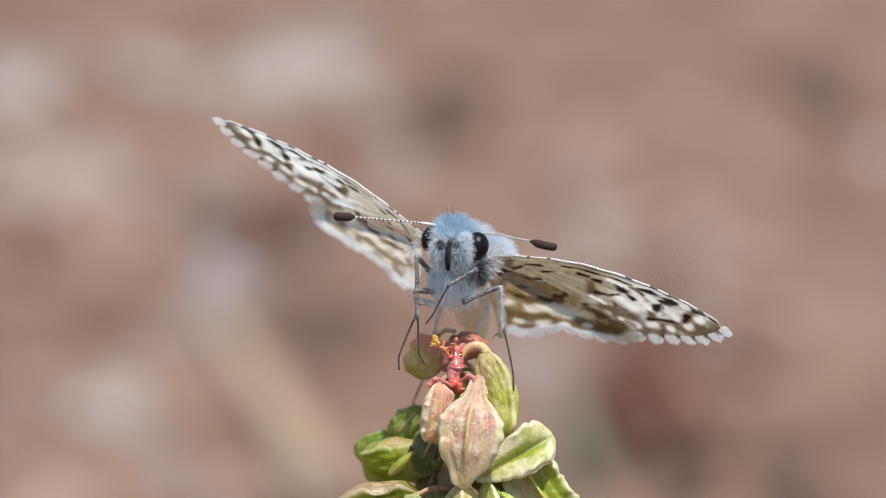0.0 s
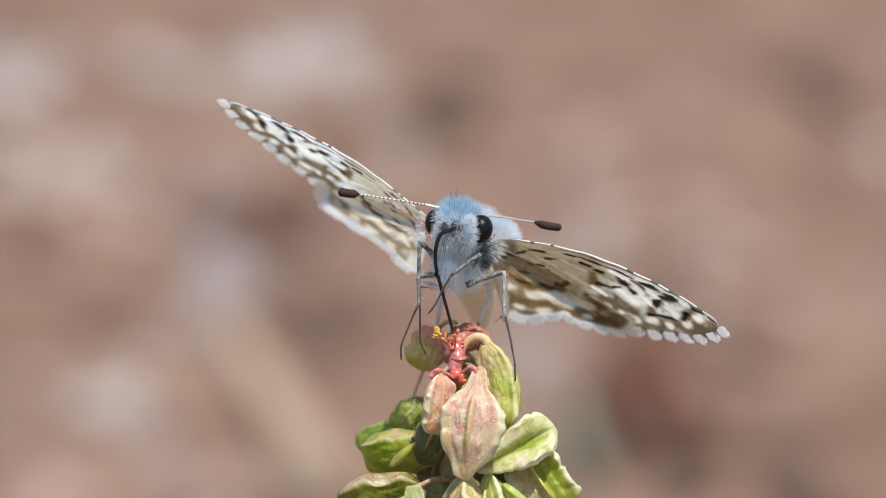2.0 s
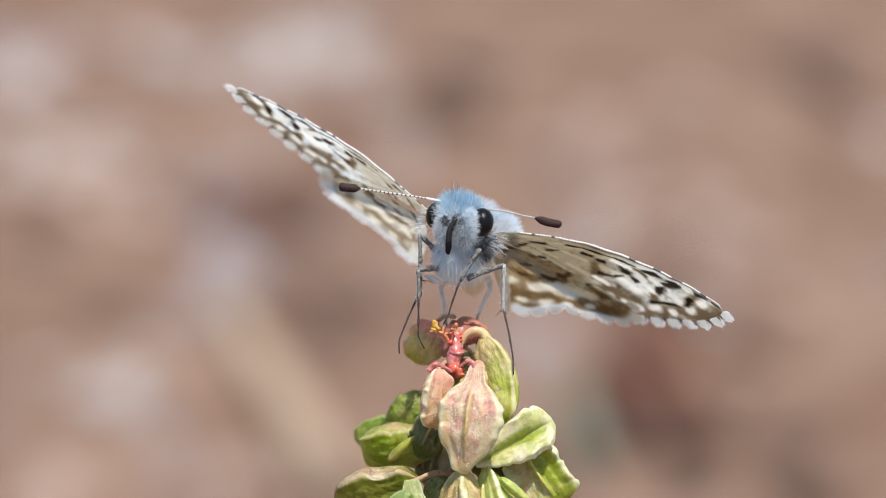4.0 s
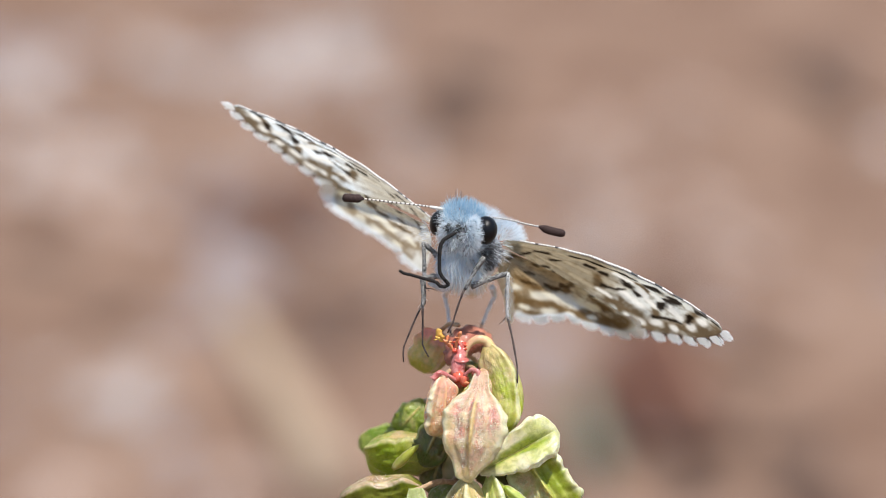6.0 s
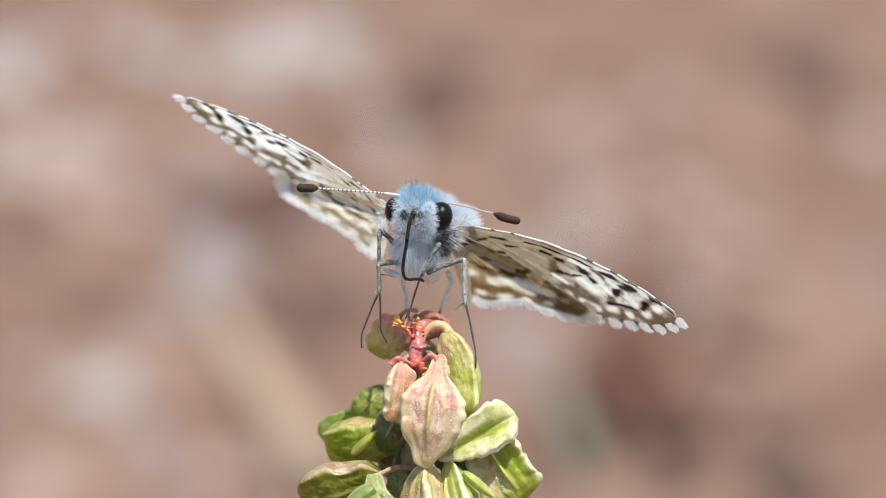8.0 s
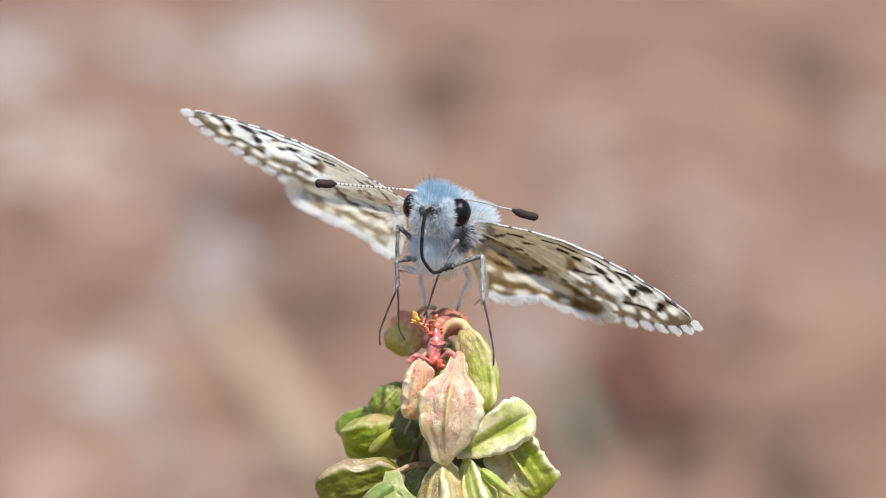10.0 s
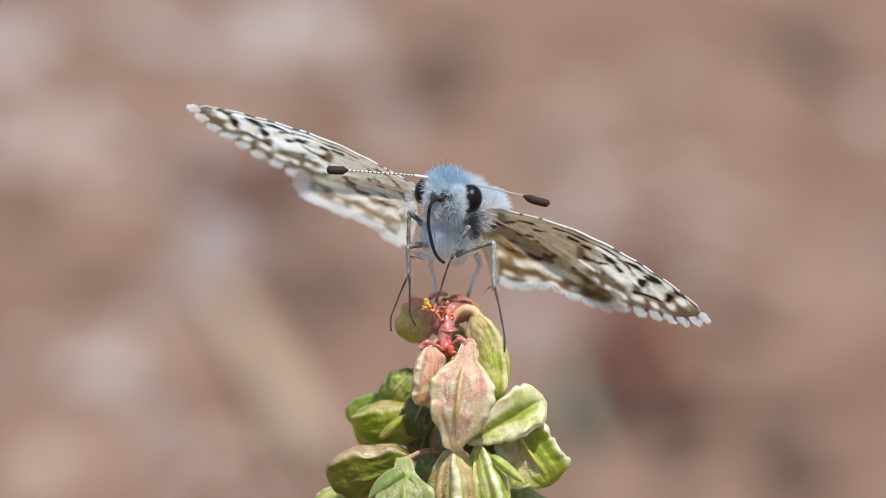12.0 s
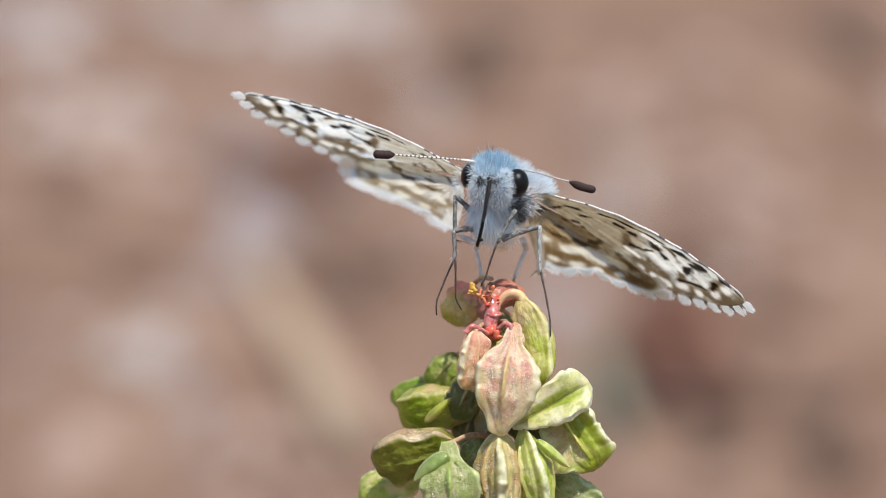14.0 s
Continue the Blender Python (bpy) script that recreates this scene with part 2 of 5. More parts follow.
# ---- mesh tools ----
class Shape:
    def __init__(self):
        self.v, self.f, self.k = [], [], []

    def add(self, verts, faces, k=0):
        o = len(self.v)
        self.v.extend(tuple(p) for p in verts)
        self.f.extend(tuple(i + o for i in q) for q in faces)
        self.k.extend([k] * len(faces))
        return self

    def tube(self, points, radii, n=8, k=0, rough=0.0):
        pts = [Vector(p) for p in points]
        verts, faces = [], []
        side = None
        for i, p in enumerate(pts):
            d = (pts[min(i + 1, len(pts) - 1)] - pts[max(i - 1, 0)]).normalized()
            if side is None:
                side = d.orthogonal().normalized()
            side = (side - d * side.dot(d)).normalized()
            up = d.cross(side)
            r = radii[i] if isinstance(radii, (list, tuple)) else radii
            for j in range(n):
                a = 2 * math.pi * j / n
                q = r * (1 + rough * noise.noise(p * 9000 + Vector((j, 0, 0))))
                verts.append(p + side * (math.cos(a) * q) + up * (math.sin(a) * q))
        m = len(pts)
        for i in range(m - 1):
            for j in range(n):
                faces.append((i * n + j, i * n + (j + 1) % n, (i + 1) * n + (j + 1) % n, (i + 1) * n + j))
        faces.append(tuple(range(n))[::-1])
        faces.append(tuple((m - 1) * n + j for j in range(n)))
        return self.add(verts, faces, k)

    def ball(self, c, r, n=16, m=10, k=0, turn=None, rough=0.0, scale=900):
        verts, faces = [], []
        c = Vector(c)
        for i in range(m + 1):
            th = math.pi * (i + 0.02) / (m + 0.04)
            for j in range(n):
                a = 2 * math.pi * j / n
                q = Vector((math.sin(th) * math.cos(a), math.sin(th) * math.sin(a), math.cos(th)))
                s = 1 + rough * noise.noise((c + q * r[0]) * scale)
                p = Vector((q.x * r[0], q.y * r[1], q.z * r[2])) * s
                verts.append(c + (turn @ p if turn else p))
        for i in range(m):
            for j in range(n):
                faces.append((i * n + j, (i + 1) * n + j, (i + 1) * n + (j + 1) % n, i * n + (j + 1) % n))
        faces.append(tuple(range(n)))
        faces.append(tuple(m * n + j for j in range(n))[::-1])
        return self.add(verts, faces, k)

    def hair(self, root, way, length, width, bend, k=0):
        way = way.normalized()
        side = way.cross(Vector((random.gauss(0, 1), random.gauss(0, 1), random.gauss(0, 1)))).normalized() * width * 0.5
        mid = root + way * length * 0.55
        tip = root + way * length + bend * length
        self.add([root - side, root + side, mid + side * 0.8 + bend * length * 0.3, mid - side * 0.8 + bend * length * 0.3, tip],
                 [(0, 1, 2, 3), (3, 2, 4)], k)

    def scale(self, root, way, length, across, k=0):
        """A flat scale with a blunt tip."""
        a, w = across * 0.5, way.normalized() * length
        self.add([root - a * 0.8, root + a * 0.8, root + w * 0.55 + a * 1.1, root + w * 0.55 - a * 1.1, root + w * 0.9 + a * 0.7, root + w * 0.9 - a * 0.7, root + w],
                 [(0, 1, 2, 3), (3, 2, 4, 5), (5, 4, 6)], k)

    def mesh(self, name, materials, smooth=True):
        me = bpy.data.meshes.new(name)
        me.from_pydata(self.v, [], self.f)
        for m in materials:
            me.materials.append(m)
        me.polygons.foreach_set("material_index", self.k)
        me.polygons.foreach_set("use_smooth", [smooth] * len(self.f))
        me.update()
        return me


def part(name, shape, materials, parent, label="", m=None, smooth=True):
    me = shape.mesh(name, materials if isinstance(materials, (list, tuple)) else [materials], smooth) if isinstance(shape, Shape) else shape
    ob = new(name, me)
    ob.parent = parent
    ob.matrix_basis = m or Matrix()
    if label:
        ob["label"] = label
    return ob


def curve(points, n):
    """A smooth line through the points, n steps to a span."""
    p = [Vector(q) for q in points]
    p = [p[0] * 2 - p[1]] + p + [p[-1] * 2 - p[-2]]
    out = []
    for i in range(1, len(p) - 2):
        for s in range(n):
            t = s / n
            out.append(0.5 * (2 * p[i] + (p[i + 1] - p[i - 1]) * t + (2 * p[i - 1] - 5 * p[i] + 4 * p[i + 1] - p[i + 2]) * t * t
                              + (3 * p[i] - p[i - 1] - 3 * p[i + 1] + p[i + 2]) * t ** 3))
    return out + [p[-2]]


# ---- ground and litter ----
def ground():
    m, nt, b = material("dry_soil", 0.95, 0.1)
    tc = nt.nodes.new("ShaderNodeTexCoord")
    n1 = node(nt, "ShaderNodeTexNoise", Scale=13.0, Detail=8.0, Roughness=0.6)
    n2 = node(nt, "ShaderNodeTexNoise", Scale=60.0, Detail=8.0, Roughness=0.7)
    for n in (n1, n2):
        nt.links.new(tc.outputs["Object"], n.inputs["Vector"])
    c = ramp(nt, n1.outputs[0], [(0.36, (0.166, 0.095, 0.064)), (0.64, (0.322, 0.217, 0.160))])
    c = blend(nt, 0.4, c, ramp(nt, n2.outputs[0], [(0.3, (0.55, 0.5, 0.46)), (0.7, (1.2, 1.18, 1.15))]), "MULTIPLY")
    nt.links.new(c, b.inputs["Base Color"])
    bump(nt, b, n2.outputs[0], 0.5, 0.01)
    s = Shape()
    xs = [-3000, -60, -8] + [-3 + 0.05 * i for i in range(121)] + [8, 60, 3000]
    ys = [-3000, -60, -8, -2] + [0.05 * i for i in range(91)] + [8, 60, 3000]
    verts = [(x, y, (0.006 * noise.noise((x * 7, y * 7, 0)) + 0.004 * noise.noise((x * 19, y * 19, 3))) if abs(x) < 8 and -2 < y < 8 else 0.0) for y in ys for x in xs]
    w = len(xs)
    s.add(verts, [(j * w + i, j * w + i + 1, (j + 1) * w + i + 1, (j + 1) * w + i) for j in range(len(ys) - 1) for i in range(w - 1)])
    ob = new("ground", s.mesh("ground", [m]))
    tagged(ob, "bare pinkish brown dry soil with fine litter", "ground", kind="structure")


ground()
STONE_PALE = speckled("pale_stone", (0.41, 0.355, 0.33), (0.54, 0.48, 0.455), 3, 0.9, 0.2, 0.002)
STONE_GREY = speckled("grey_stone", (0.27, 0.24, 0.25), (0.40, 0.36, 0.37), 3, 0.9, 0.2, 0.002)
LEAF_RUST = speckled("rusty_dead_leaf", (0.10, 0.042, 0.027), (0.17, 0.080, 0.052), 60, 0.8, 0.2, 0.002)
LEAF_BROWN = speckled("brown_dead_leaf", (0.12, 0.072, 0.052), (0.20, 0.130, 0.095), 60, 0.8, 0.2, 0.002)
STONE_PEACH = speckled("peach_stone", (0.40, 0.29, 0.235), (0.52, 0.39, 0.32), 3, 0.9, 0.2, 0.002)
STRAW = speckled("dry_straw", (0.37, 0.275, 0.185), (0.46, 0.35, 0.245), 50, 0.7, 0.3, 0.001)
TUFT = speckled("grey_green_blade", (0.16, 0.18, 0.12), (0.28, 0.29, 0.21), 60, 0.7, 0.3)


def pebble_mesh(i):
    return Shape().ball((0, 0, 0), (1, 0.8, 0.42), 14, 9, rough=0.55, scale=1.3 + 0.2 * i).mesh("pebble", [STONE_PALE])


PEBBLES = {m.name: [] for m in (STONE_PALE, STONE_GREY, STONE_PEACH)}
for m in (STONE_PALE, STONE_GREY, STONE_PEACH):
    for i in range(4):
        me = pebble_mesh(i)
        me.materials[0] = m
        PEBBLES[m.name].append(me)


def pebbles(a, b, wide, deep, mat, count):
    """A loose patch of pebbles, thinning out to its edge."""
    for i in range(count):
        c = on_ground(a + random.gauss(0, wide / 3.2), b + random.gauss(0, deep / 3.2))
        k = (c - EYE).length / D * U
        r = k * random.uniform(14, 42)
        ob = new("pebble", random.choice(PEBBLES[mat.name]))
        ob.matrix_basis = Matrix.Translation(c + Vector((0, 0, r * 0.1))) @ pose(0, 0, 0, random.uniform(-15, 15), random.uniform(-15, 15), random.uniform(0, 360)) @ Matrix.Diagonal((r, r, r, 1))
        tagged(ob, "peach coloured pebble lying on dry soil" if mat is STONE_PEACH else "pale weathered pebble lying on dry soil" if mat is STONE_PALE else "grey weathered pebble lying on dry soil", "pebble", group="pebbles on the soil")


def dead_leaf(a0, b0, a1, b1, wide, mat, label, name="dead_leaf", category="leaf"):
    p, q = on_ground(a0, b0), on_ground(a1, b1)
    d = q - p
    n = d.length
    k = (p - EYE).length / D * U
    half = wide * k / 2
    ax = Matrix.Translation(p + Vector((0, 0, 0.006))) @ d.to_track_quat("X", "Z").to_matrix().to_4x4()
    s = Shape()
    verts, faces = [], []
    rows = 17
    for i in range(rows):
        t = i / (rows - 1)
        h = half * max(0.06, math.sin(math.pi * (0.08 + 0.88 * t)) ** 0.6)
        for j in range(7):
            v = j / 3 - 1
            z = 0.25 * half * v * v + 0.15 * half * noise.noise((t * 4, v, a0 * 0.01))
            verts.append((t * n, v * h, z))
    for i in range(rows - 1):
        for j in range(6):
            faces.append((i * 7 + j, i * 7 + j + 1, (i + 1) * 7 + j + 1, (i + 1) * 7 + j))
    s.add(verts, faces)
    ob = new(name, s.mesh(name, [mat]))
    sol = ob.modifiers.new("thick", "SOLIDIFY")
    sol.thickness = 0.0012
    ob.matrix_basis = ax
    part("midrib", Shape().tube([(t * n / 10, 0, 0.0006) for t in range(-1, 11)], [0.002 - 0.00015 * t for t in range(12)], 6), mat, ob, "raised midrib of the blade")
    tagged(ob, label, category, group="dead leaves on the soil")


for a, b, w, d, mat, count in ((570, 70, 260, 170, STONE_PALE, 34), (650, 25, 150, 60, STONE_PALE, 10), (390, 430, 150, 160, STONE_GREY, 16), (260, 640, 240, 120, STONE_PALE, 18),
                               (30, 25, 160, 60, STONE_GREY, 10), (1010, 560, 90, 260, STONE_GREY, 12), (1090, 345, 150, 150, STONE_PALE, 14), (1110, 210, 200, 150, STONE_PEACH, 16), (480, 800, 220, 120, STONE_PEACH, 12),
                               (130, 180, 260, 120, STONE_PALE, 16), (80, 80, 200, 80, STONE_PALE, 10), (330, 40, 200, 60, STONE_PALE, 10), (480, 460, 160, 120, STONE_GREY, 10), (700, 300, 900, 500, STONE_PALE, 20), (900, 500, 1400, 800, STONE_GREY, 24),
                               (180, 240, 300, 130, STONE_PEACH, 16), (130, 800, 240, 120, STONE_PEACH, 16), (1180, 180, 240, 120, STONE_PEACH, 8), (1380, 420, 200, 120, STONE_PEACH, 8), (1090, 330, 170, 150, STONE_PEACH, 8), (1300, 330, 220, 160, STONE_PEACH, 10)):
    pebbles(a, b, w, d, mat, count)
for a0, b0, a1, b1, w, mat in ((1173, 500, 1233, 720, 90, LEAF_RUST), (1218, 560, 1268, 700, 70, LEAF_RUST), (780, 120, 900, 160, 110, LEAF_BROWN), (800, 90, 850, 190, 70, LEAF_BROWN), (430, 330, 520, 280, 80, LEAF_RUST), (520, 300, 600, 380, 70, LEAF_RUST), (590, 270, 640, 340, 50, LEAF_BROWN), (1178, 620, 1318, 690, 60, LEAF_RUST), (1148, 560, 1223, 640, 80, LEAF_RUST), (1208, 690, 1288, 745, 70, LEAF_RUST), (1235, 430, 1290, 510, 60, LEAF_BROWN), (660, 420, 720, 500, 60, LEAF_BROWN), (200, 520, 300, 480, 40, LEAF_BROWN),
                               (550, 430, 610, 570, 70, LEAF_BROWN), (600, 470, 670, 570, 60, LEAF_BROWN), (1240, 680, 1340, 730, 90, LEAF_BROWN), (1200, 570, 1250, 700, 60, LEAF_RUST), (1420, 770, 1530, 850, 90, LEAF_BROWN),
                               (1480, 30, 1560, 130, 90, LEAF_BROWN), (840, 50, 930, 90, 80, LEAF_BROWN), (1400, 60, 1500, 90, 40, LEAF_BROWN), (60, 380, 180, 400, 50, LEAF_BROWN), (1280, 720, 1380, 640, 60, LEAF_BROWN), (1400, 720, 1520, 690, 60, LEAF_BROWN), (1230, 830, 1330, 780, 60, LEAF_BROWN), (1460, 850, 1560, 800, 60, LEAF_BROWN), (1330, 560, 1440, 590, 50, LEAF_BROWN), (1108, 600, 1158, 740, 60, LEAF_RUST)):
    dead_leaf(a0, b0, a1, b1, w, mat, "curled rusty brown dead leaf on soil" if mat is LEAF_RUST else "curled dull brown dead leaf on soil")
dead_leaf(440, 490, 660, 830, 62, STRAW, "broad dry straw blade lying on soil", "straw_blade", "straw")
dead_leaf(470, 520, 600, 840, 30, STRAW, "narrow dry straw blade lying on soil", "straw_blade", "straw")
dead_leaf(1055, 640, 1110, 800, 40, TUFT, "narrow grey green blade lying on soil", "grass_blade", "grass")

# ---- the seed stalk ----
top = VIEW @ board(868, 560, 1.0)
ROOT = Vector((top.x, top.y + 0.004, 0.0))
plant = new("seed_stalk")
plant.matrix_basis = Matrix.Translation(ROOT)
tagged(plant, "green and pink winged seed stalk with red tip", "plant")
IN_PLANT = Matrix.Translation(-ROOT) @ VIEW


def pl(a, b, w=0.0):
    return IN_PLANT @ board(a, b, w)


PROFILES = {
    "shield": ((0, 0.22), (0.08, 0.28), (0.17, 0.36), (0.24, 0.62), (0.31, 0.86), (0.42, 0.99), (0.52, 1.0), (0.66, 0.92), (0.78, 0.70), (0.88, 0.46), (0.95, 0.32), (0.985, 0.18), (1, 0.04)),
    "blunt": ((0, 0.12), (0.06, 0.45), (0.18, 0.80), (0.40, 0.98), (0.60, 1.0), (0.78, 0.92), (0.90, 0.72), (0.97, 0.42), (1, 0.05)),
    "bean": ((0, 0.25), (0.04, 0.58), (0.12, 0.82), (0.30, 0.94), (0.60, 1.0), (0.80, 0.95), (0.92, 0.76), (0.98, 0.42), (1, 0.05)),
    "ovate": ((0, 0.12), (0.07, 0.38), (0.20, 0.76), (0.38, 1.0), (0.55, 0.98), (0.72, 0.82), (0.88, 0.52), (0.97, 0.22), (1, 0.04)),
    "boat": ((0, 0.14), (0.10, 0.45), (0.30, 0.76), (0.55, 0.96), (0.80, 1.0), (0.92, 0.86), (0.98, 0.5), (1, 0.1)),
}


def bell(x, w):
    return math.exp(-(x / w) ** 2)


def fruit_shape(length, wide, profile, puff, lip, rib, seed, tone, split):
    """A three-winged fruit along z from its stalk: swollen or hollow grainy faces, a keel on each, thick crumpled lips.
    split: 1 or -1 leaves one half of each face free of grain."""
    s = Shape()
    n, m = 168, 66
    off = Vector((seed * 7.3, seed * 3.1, seed))
    verts, faces, rims, grain, keels = [], [], [], [], []
    ks, vs = zip(*PROFILES[profile])
    for i in range(m + 1):
        t = i / m
        env = sum(np.interp(min(1, max(0, t + d)), ks, vs) for d in (-0.02, 0, 0.02)) / 3
        long = math.sin(math.pi * t) ** 0.6 if 0 < t < 1 else 0.0
        keel = min(1.0, max(0.0, min((t - (0.22 if profile == "shield" else 0.08)) / 0.1, (0.88 - t) / 0.3)))
        for j in range(n):
            a = 2 * math.pi * j / n
            g = (a * 3 / (2 * math.pi)) % 1.0          # 0 and 1 at the wing edges, 0.5 in the middle of a face
            u = abs(2 * g - 1)
            side = int(a * 3 / (2 * math.pi) + 0.5) % 3
            fc = int(a * 3 / (2 * math.pi)) % 3
            q = Vector((math.cos(a), math.sin(a), t * 2.4))
            flat = 0.5 / math.cos(math.pi / 3 * u)
            crisp = 1 + 0.6 * noise.noise(Vector((t * 9, side, seed + 40)))
            r = flat * (1 - 0.10 * bell(1 - u, 0.14))
            r += puff * long * (1 - u ** 3) if puff >= 0 else puff * long * (bell(u, 0.34) - 0.5 * bell(u - 0.72, 0.18))
            r += lip * crisp * bell(u - 0.90, 0.07 + 0.4 * lip) - (0.005 + 0.4 * lip) * long * bell(u - 0.72, 0.12)
            r += rib * keel * (1.6 * bell(u, 0.09) - 0.25 * bell(u - 0.24, 0.1))
            r *= 1 + 0.10 * noise.noise(q * 1.9 + off) + 0.045 * noise.noise(q * 5 + off) + (0.028 * noise.noise(q * 11 + off) + 0.018 * noise.noise(q * 26 + off)) * (1.3 - u)
            # the wings are crumpled along their edges
            r *= 1 + bell(1 - u, 0.35) * (0.15 * noise.noise(Vector((t * 5, side * 3, seed + 9))) + 0.02 * noise.noise(Vector((t * 17, side * 3, seed + 5))))
            ruffle = bell(1 - u, 0.2) * (0.28 * noise.noise(Vector((t * 4, side, seed))) + 0.05 * noise.noise(Vector((t * 15, side, seed))))
            r *= env * wide / 2 / 0.92
            verts.append((math.cos(a + ruffle) * r, math.sin(a + ruffle) * r, t * length + length * 0.07 * bell(1 - u, 0.25) * noise.noise(Vector((t * 6, side, seed)))))
            worn = 1 + 0.5 * noise.noise(Vector((t * 12, side * 3 + u * 4, seed)))
            rims.append(min(1.0, bell(1 - u, 0.13 + 0.3 * max(0.0, lip - 0.06)) * worn))
            keels.append(bell(u, 0.11) * keel * (rib > 0.02))
            half = 0.12 if split * (g - 0.5) > 0 else 1.0
            grain.append(max(0.0, half * (1 - bell(u, 0.06)) * (min(1.0, max(0.0, (0.93 - u) / 0.14)) if puff >= 0 else 1.6 * min(1.0, max(0.0, (0.62 - u) / 0.22))) * long ** 1.5 * tone[fc] * (0.75 + 0.9 * noise.noise(q * 3 + off * 2))))
    for i in range(m):
        for j in range(n):
            faces.append((i * n + j, i * n + (j + 1) % n, (i + 1) * n + (j + 1) % n, (i + 1) * n + j))
    faces.append(tuple(range(n))[::-1])
    faces.append(tuple(m * n + j for j in range(n)))
    return s.add(verts, faces), rims, grain, keels


def grains(shape, rims, grain, count, size):
    """Small glistening grains strewn over the faces of a fruit."""
    g = Shape()
    for _ in range(count):
        i = random.randrange(len(rims))
        if rims[i] > 0.5 or random.random() > grain[i] ** 2:
            continue
        v = Vector(shape.v[i])
        c = v + Vector((random.gauss(0, 1), random.gauss(0, 1), random.gauss(0, 1))) * size * 0.5
        r = size * random.uniform(0.25, 0.7)
        g.ball(c, (r * random.uniform(0.7, 1.6), r * random.uniform(0.7, 1.6), r * random.uniform(0.7, 1.4)), 6, 4, rough=0.6, scale=20000)
    return g


def fruit(a0, b0, w0, a1, b1, w1, wide, mat, label, spin=0.0, profile="blunt", puff=0.2, lip=0.06, rib=0.05, seed=0, stalk=None, split=0, arch=None):
    p, q = pl(a0, b0, w0), pl(a1, b1, w1)
    d = q - p
    # spin 0 turns one face to the viewer, 60 a wing edge
    z = d.normalized()
    near = (IN_PLANT.to_3x3() @ Vector((0, -1, 0)))
    x = (near - z * near.dot(z)).normalized()
    y = z.cross(x)
    m = Matrix(((x.x, y.x, z.x, p.x), (x.y, y.y, z.y, p.y), (x.z, y.z, z.z, p.z), (0, 0, 0, 1))) @ pose(0, 0, 0, 0, 0, 60 + spin)
    sh, rims, grain, keels = fruit_shape(d.length, wide * U, profile, puff, lip, rib, seed, (0.2, 0.1, 1.4) if mat is FRUIT_DUSK or mat is FRUIT_GREEN else (1.0, 0.7, 0.9), split)
    if arch:
        side = m.to_3x3().inverted() @ (pl(a0 + arch[0], b0 + arch[1], w0) - p)
        sh.v = [tuple(Vector(v) + side * (4 * (v[2] / d.length) * (1 - v[2] / d.length))) for v in sh.v]
    me = sh.mesh("fruit", [mat])
    me.attributes.new("rim", "FLOAT", "POINT").data.foreach_set("value", rims)
    me.attributes.new("face", "FLOAT", "POINT").data.foreach_set("value", grain)
    me.attributes.new("keel", "FLOAT", "POINT").data.foreach_set("value", keels)
    ob = part("fruit", me, mat, plant, label, m)
    if mat in GRAINY:
        tagged(part("surface_grain", grains(sh, rims, grain, int(GRAINY[mat] * (d.length * wide * U) / 2.0e-5), 0.000040), GRAIN, ob, "pale glistening grain on the fruit"), kind="stuff")
    if stalk:
        inv = m.inverted()
        pts = [inv @ pl(*c) for c in stalk] + [Vector((0, 0, d.length * 0.03))]
        part("pedicel", Shape().tube(curve(pts, 6), [0.00013] * (len(pts) * 6 - 6) + [0.00022], 8, rough=0.3), PEDICEL, ob, "slender pinkish brown stalk of the fruit")
    return ob


# stem from the soil to the tip
low = pl(868, 900, 3.0)
part("stem", Shape().tube(curve([(0.002, 0.006, -0.01), (0.004, 0.003, 0.12), low - Vector((0, 0, 0.02)), low, pl(866, 800, 2.6), pl(868, 700, 2.0), pl(868, 620, 1.2), pl(870, 575, 0.8)], 8),
                          [0.0016 - 0.00112 * i / 56 for i in range(57)], 12, rough=0.15), STALK, plant, "ribbed green brown stem")

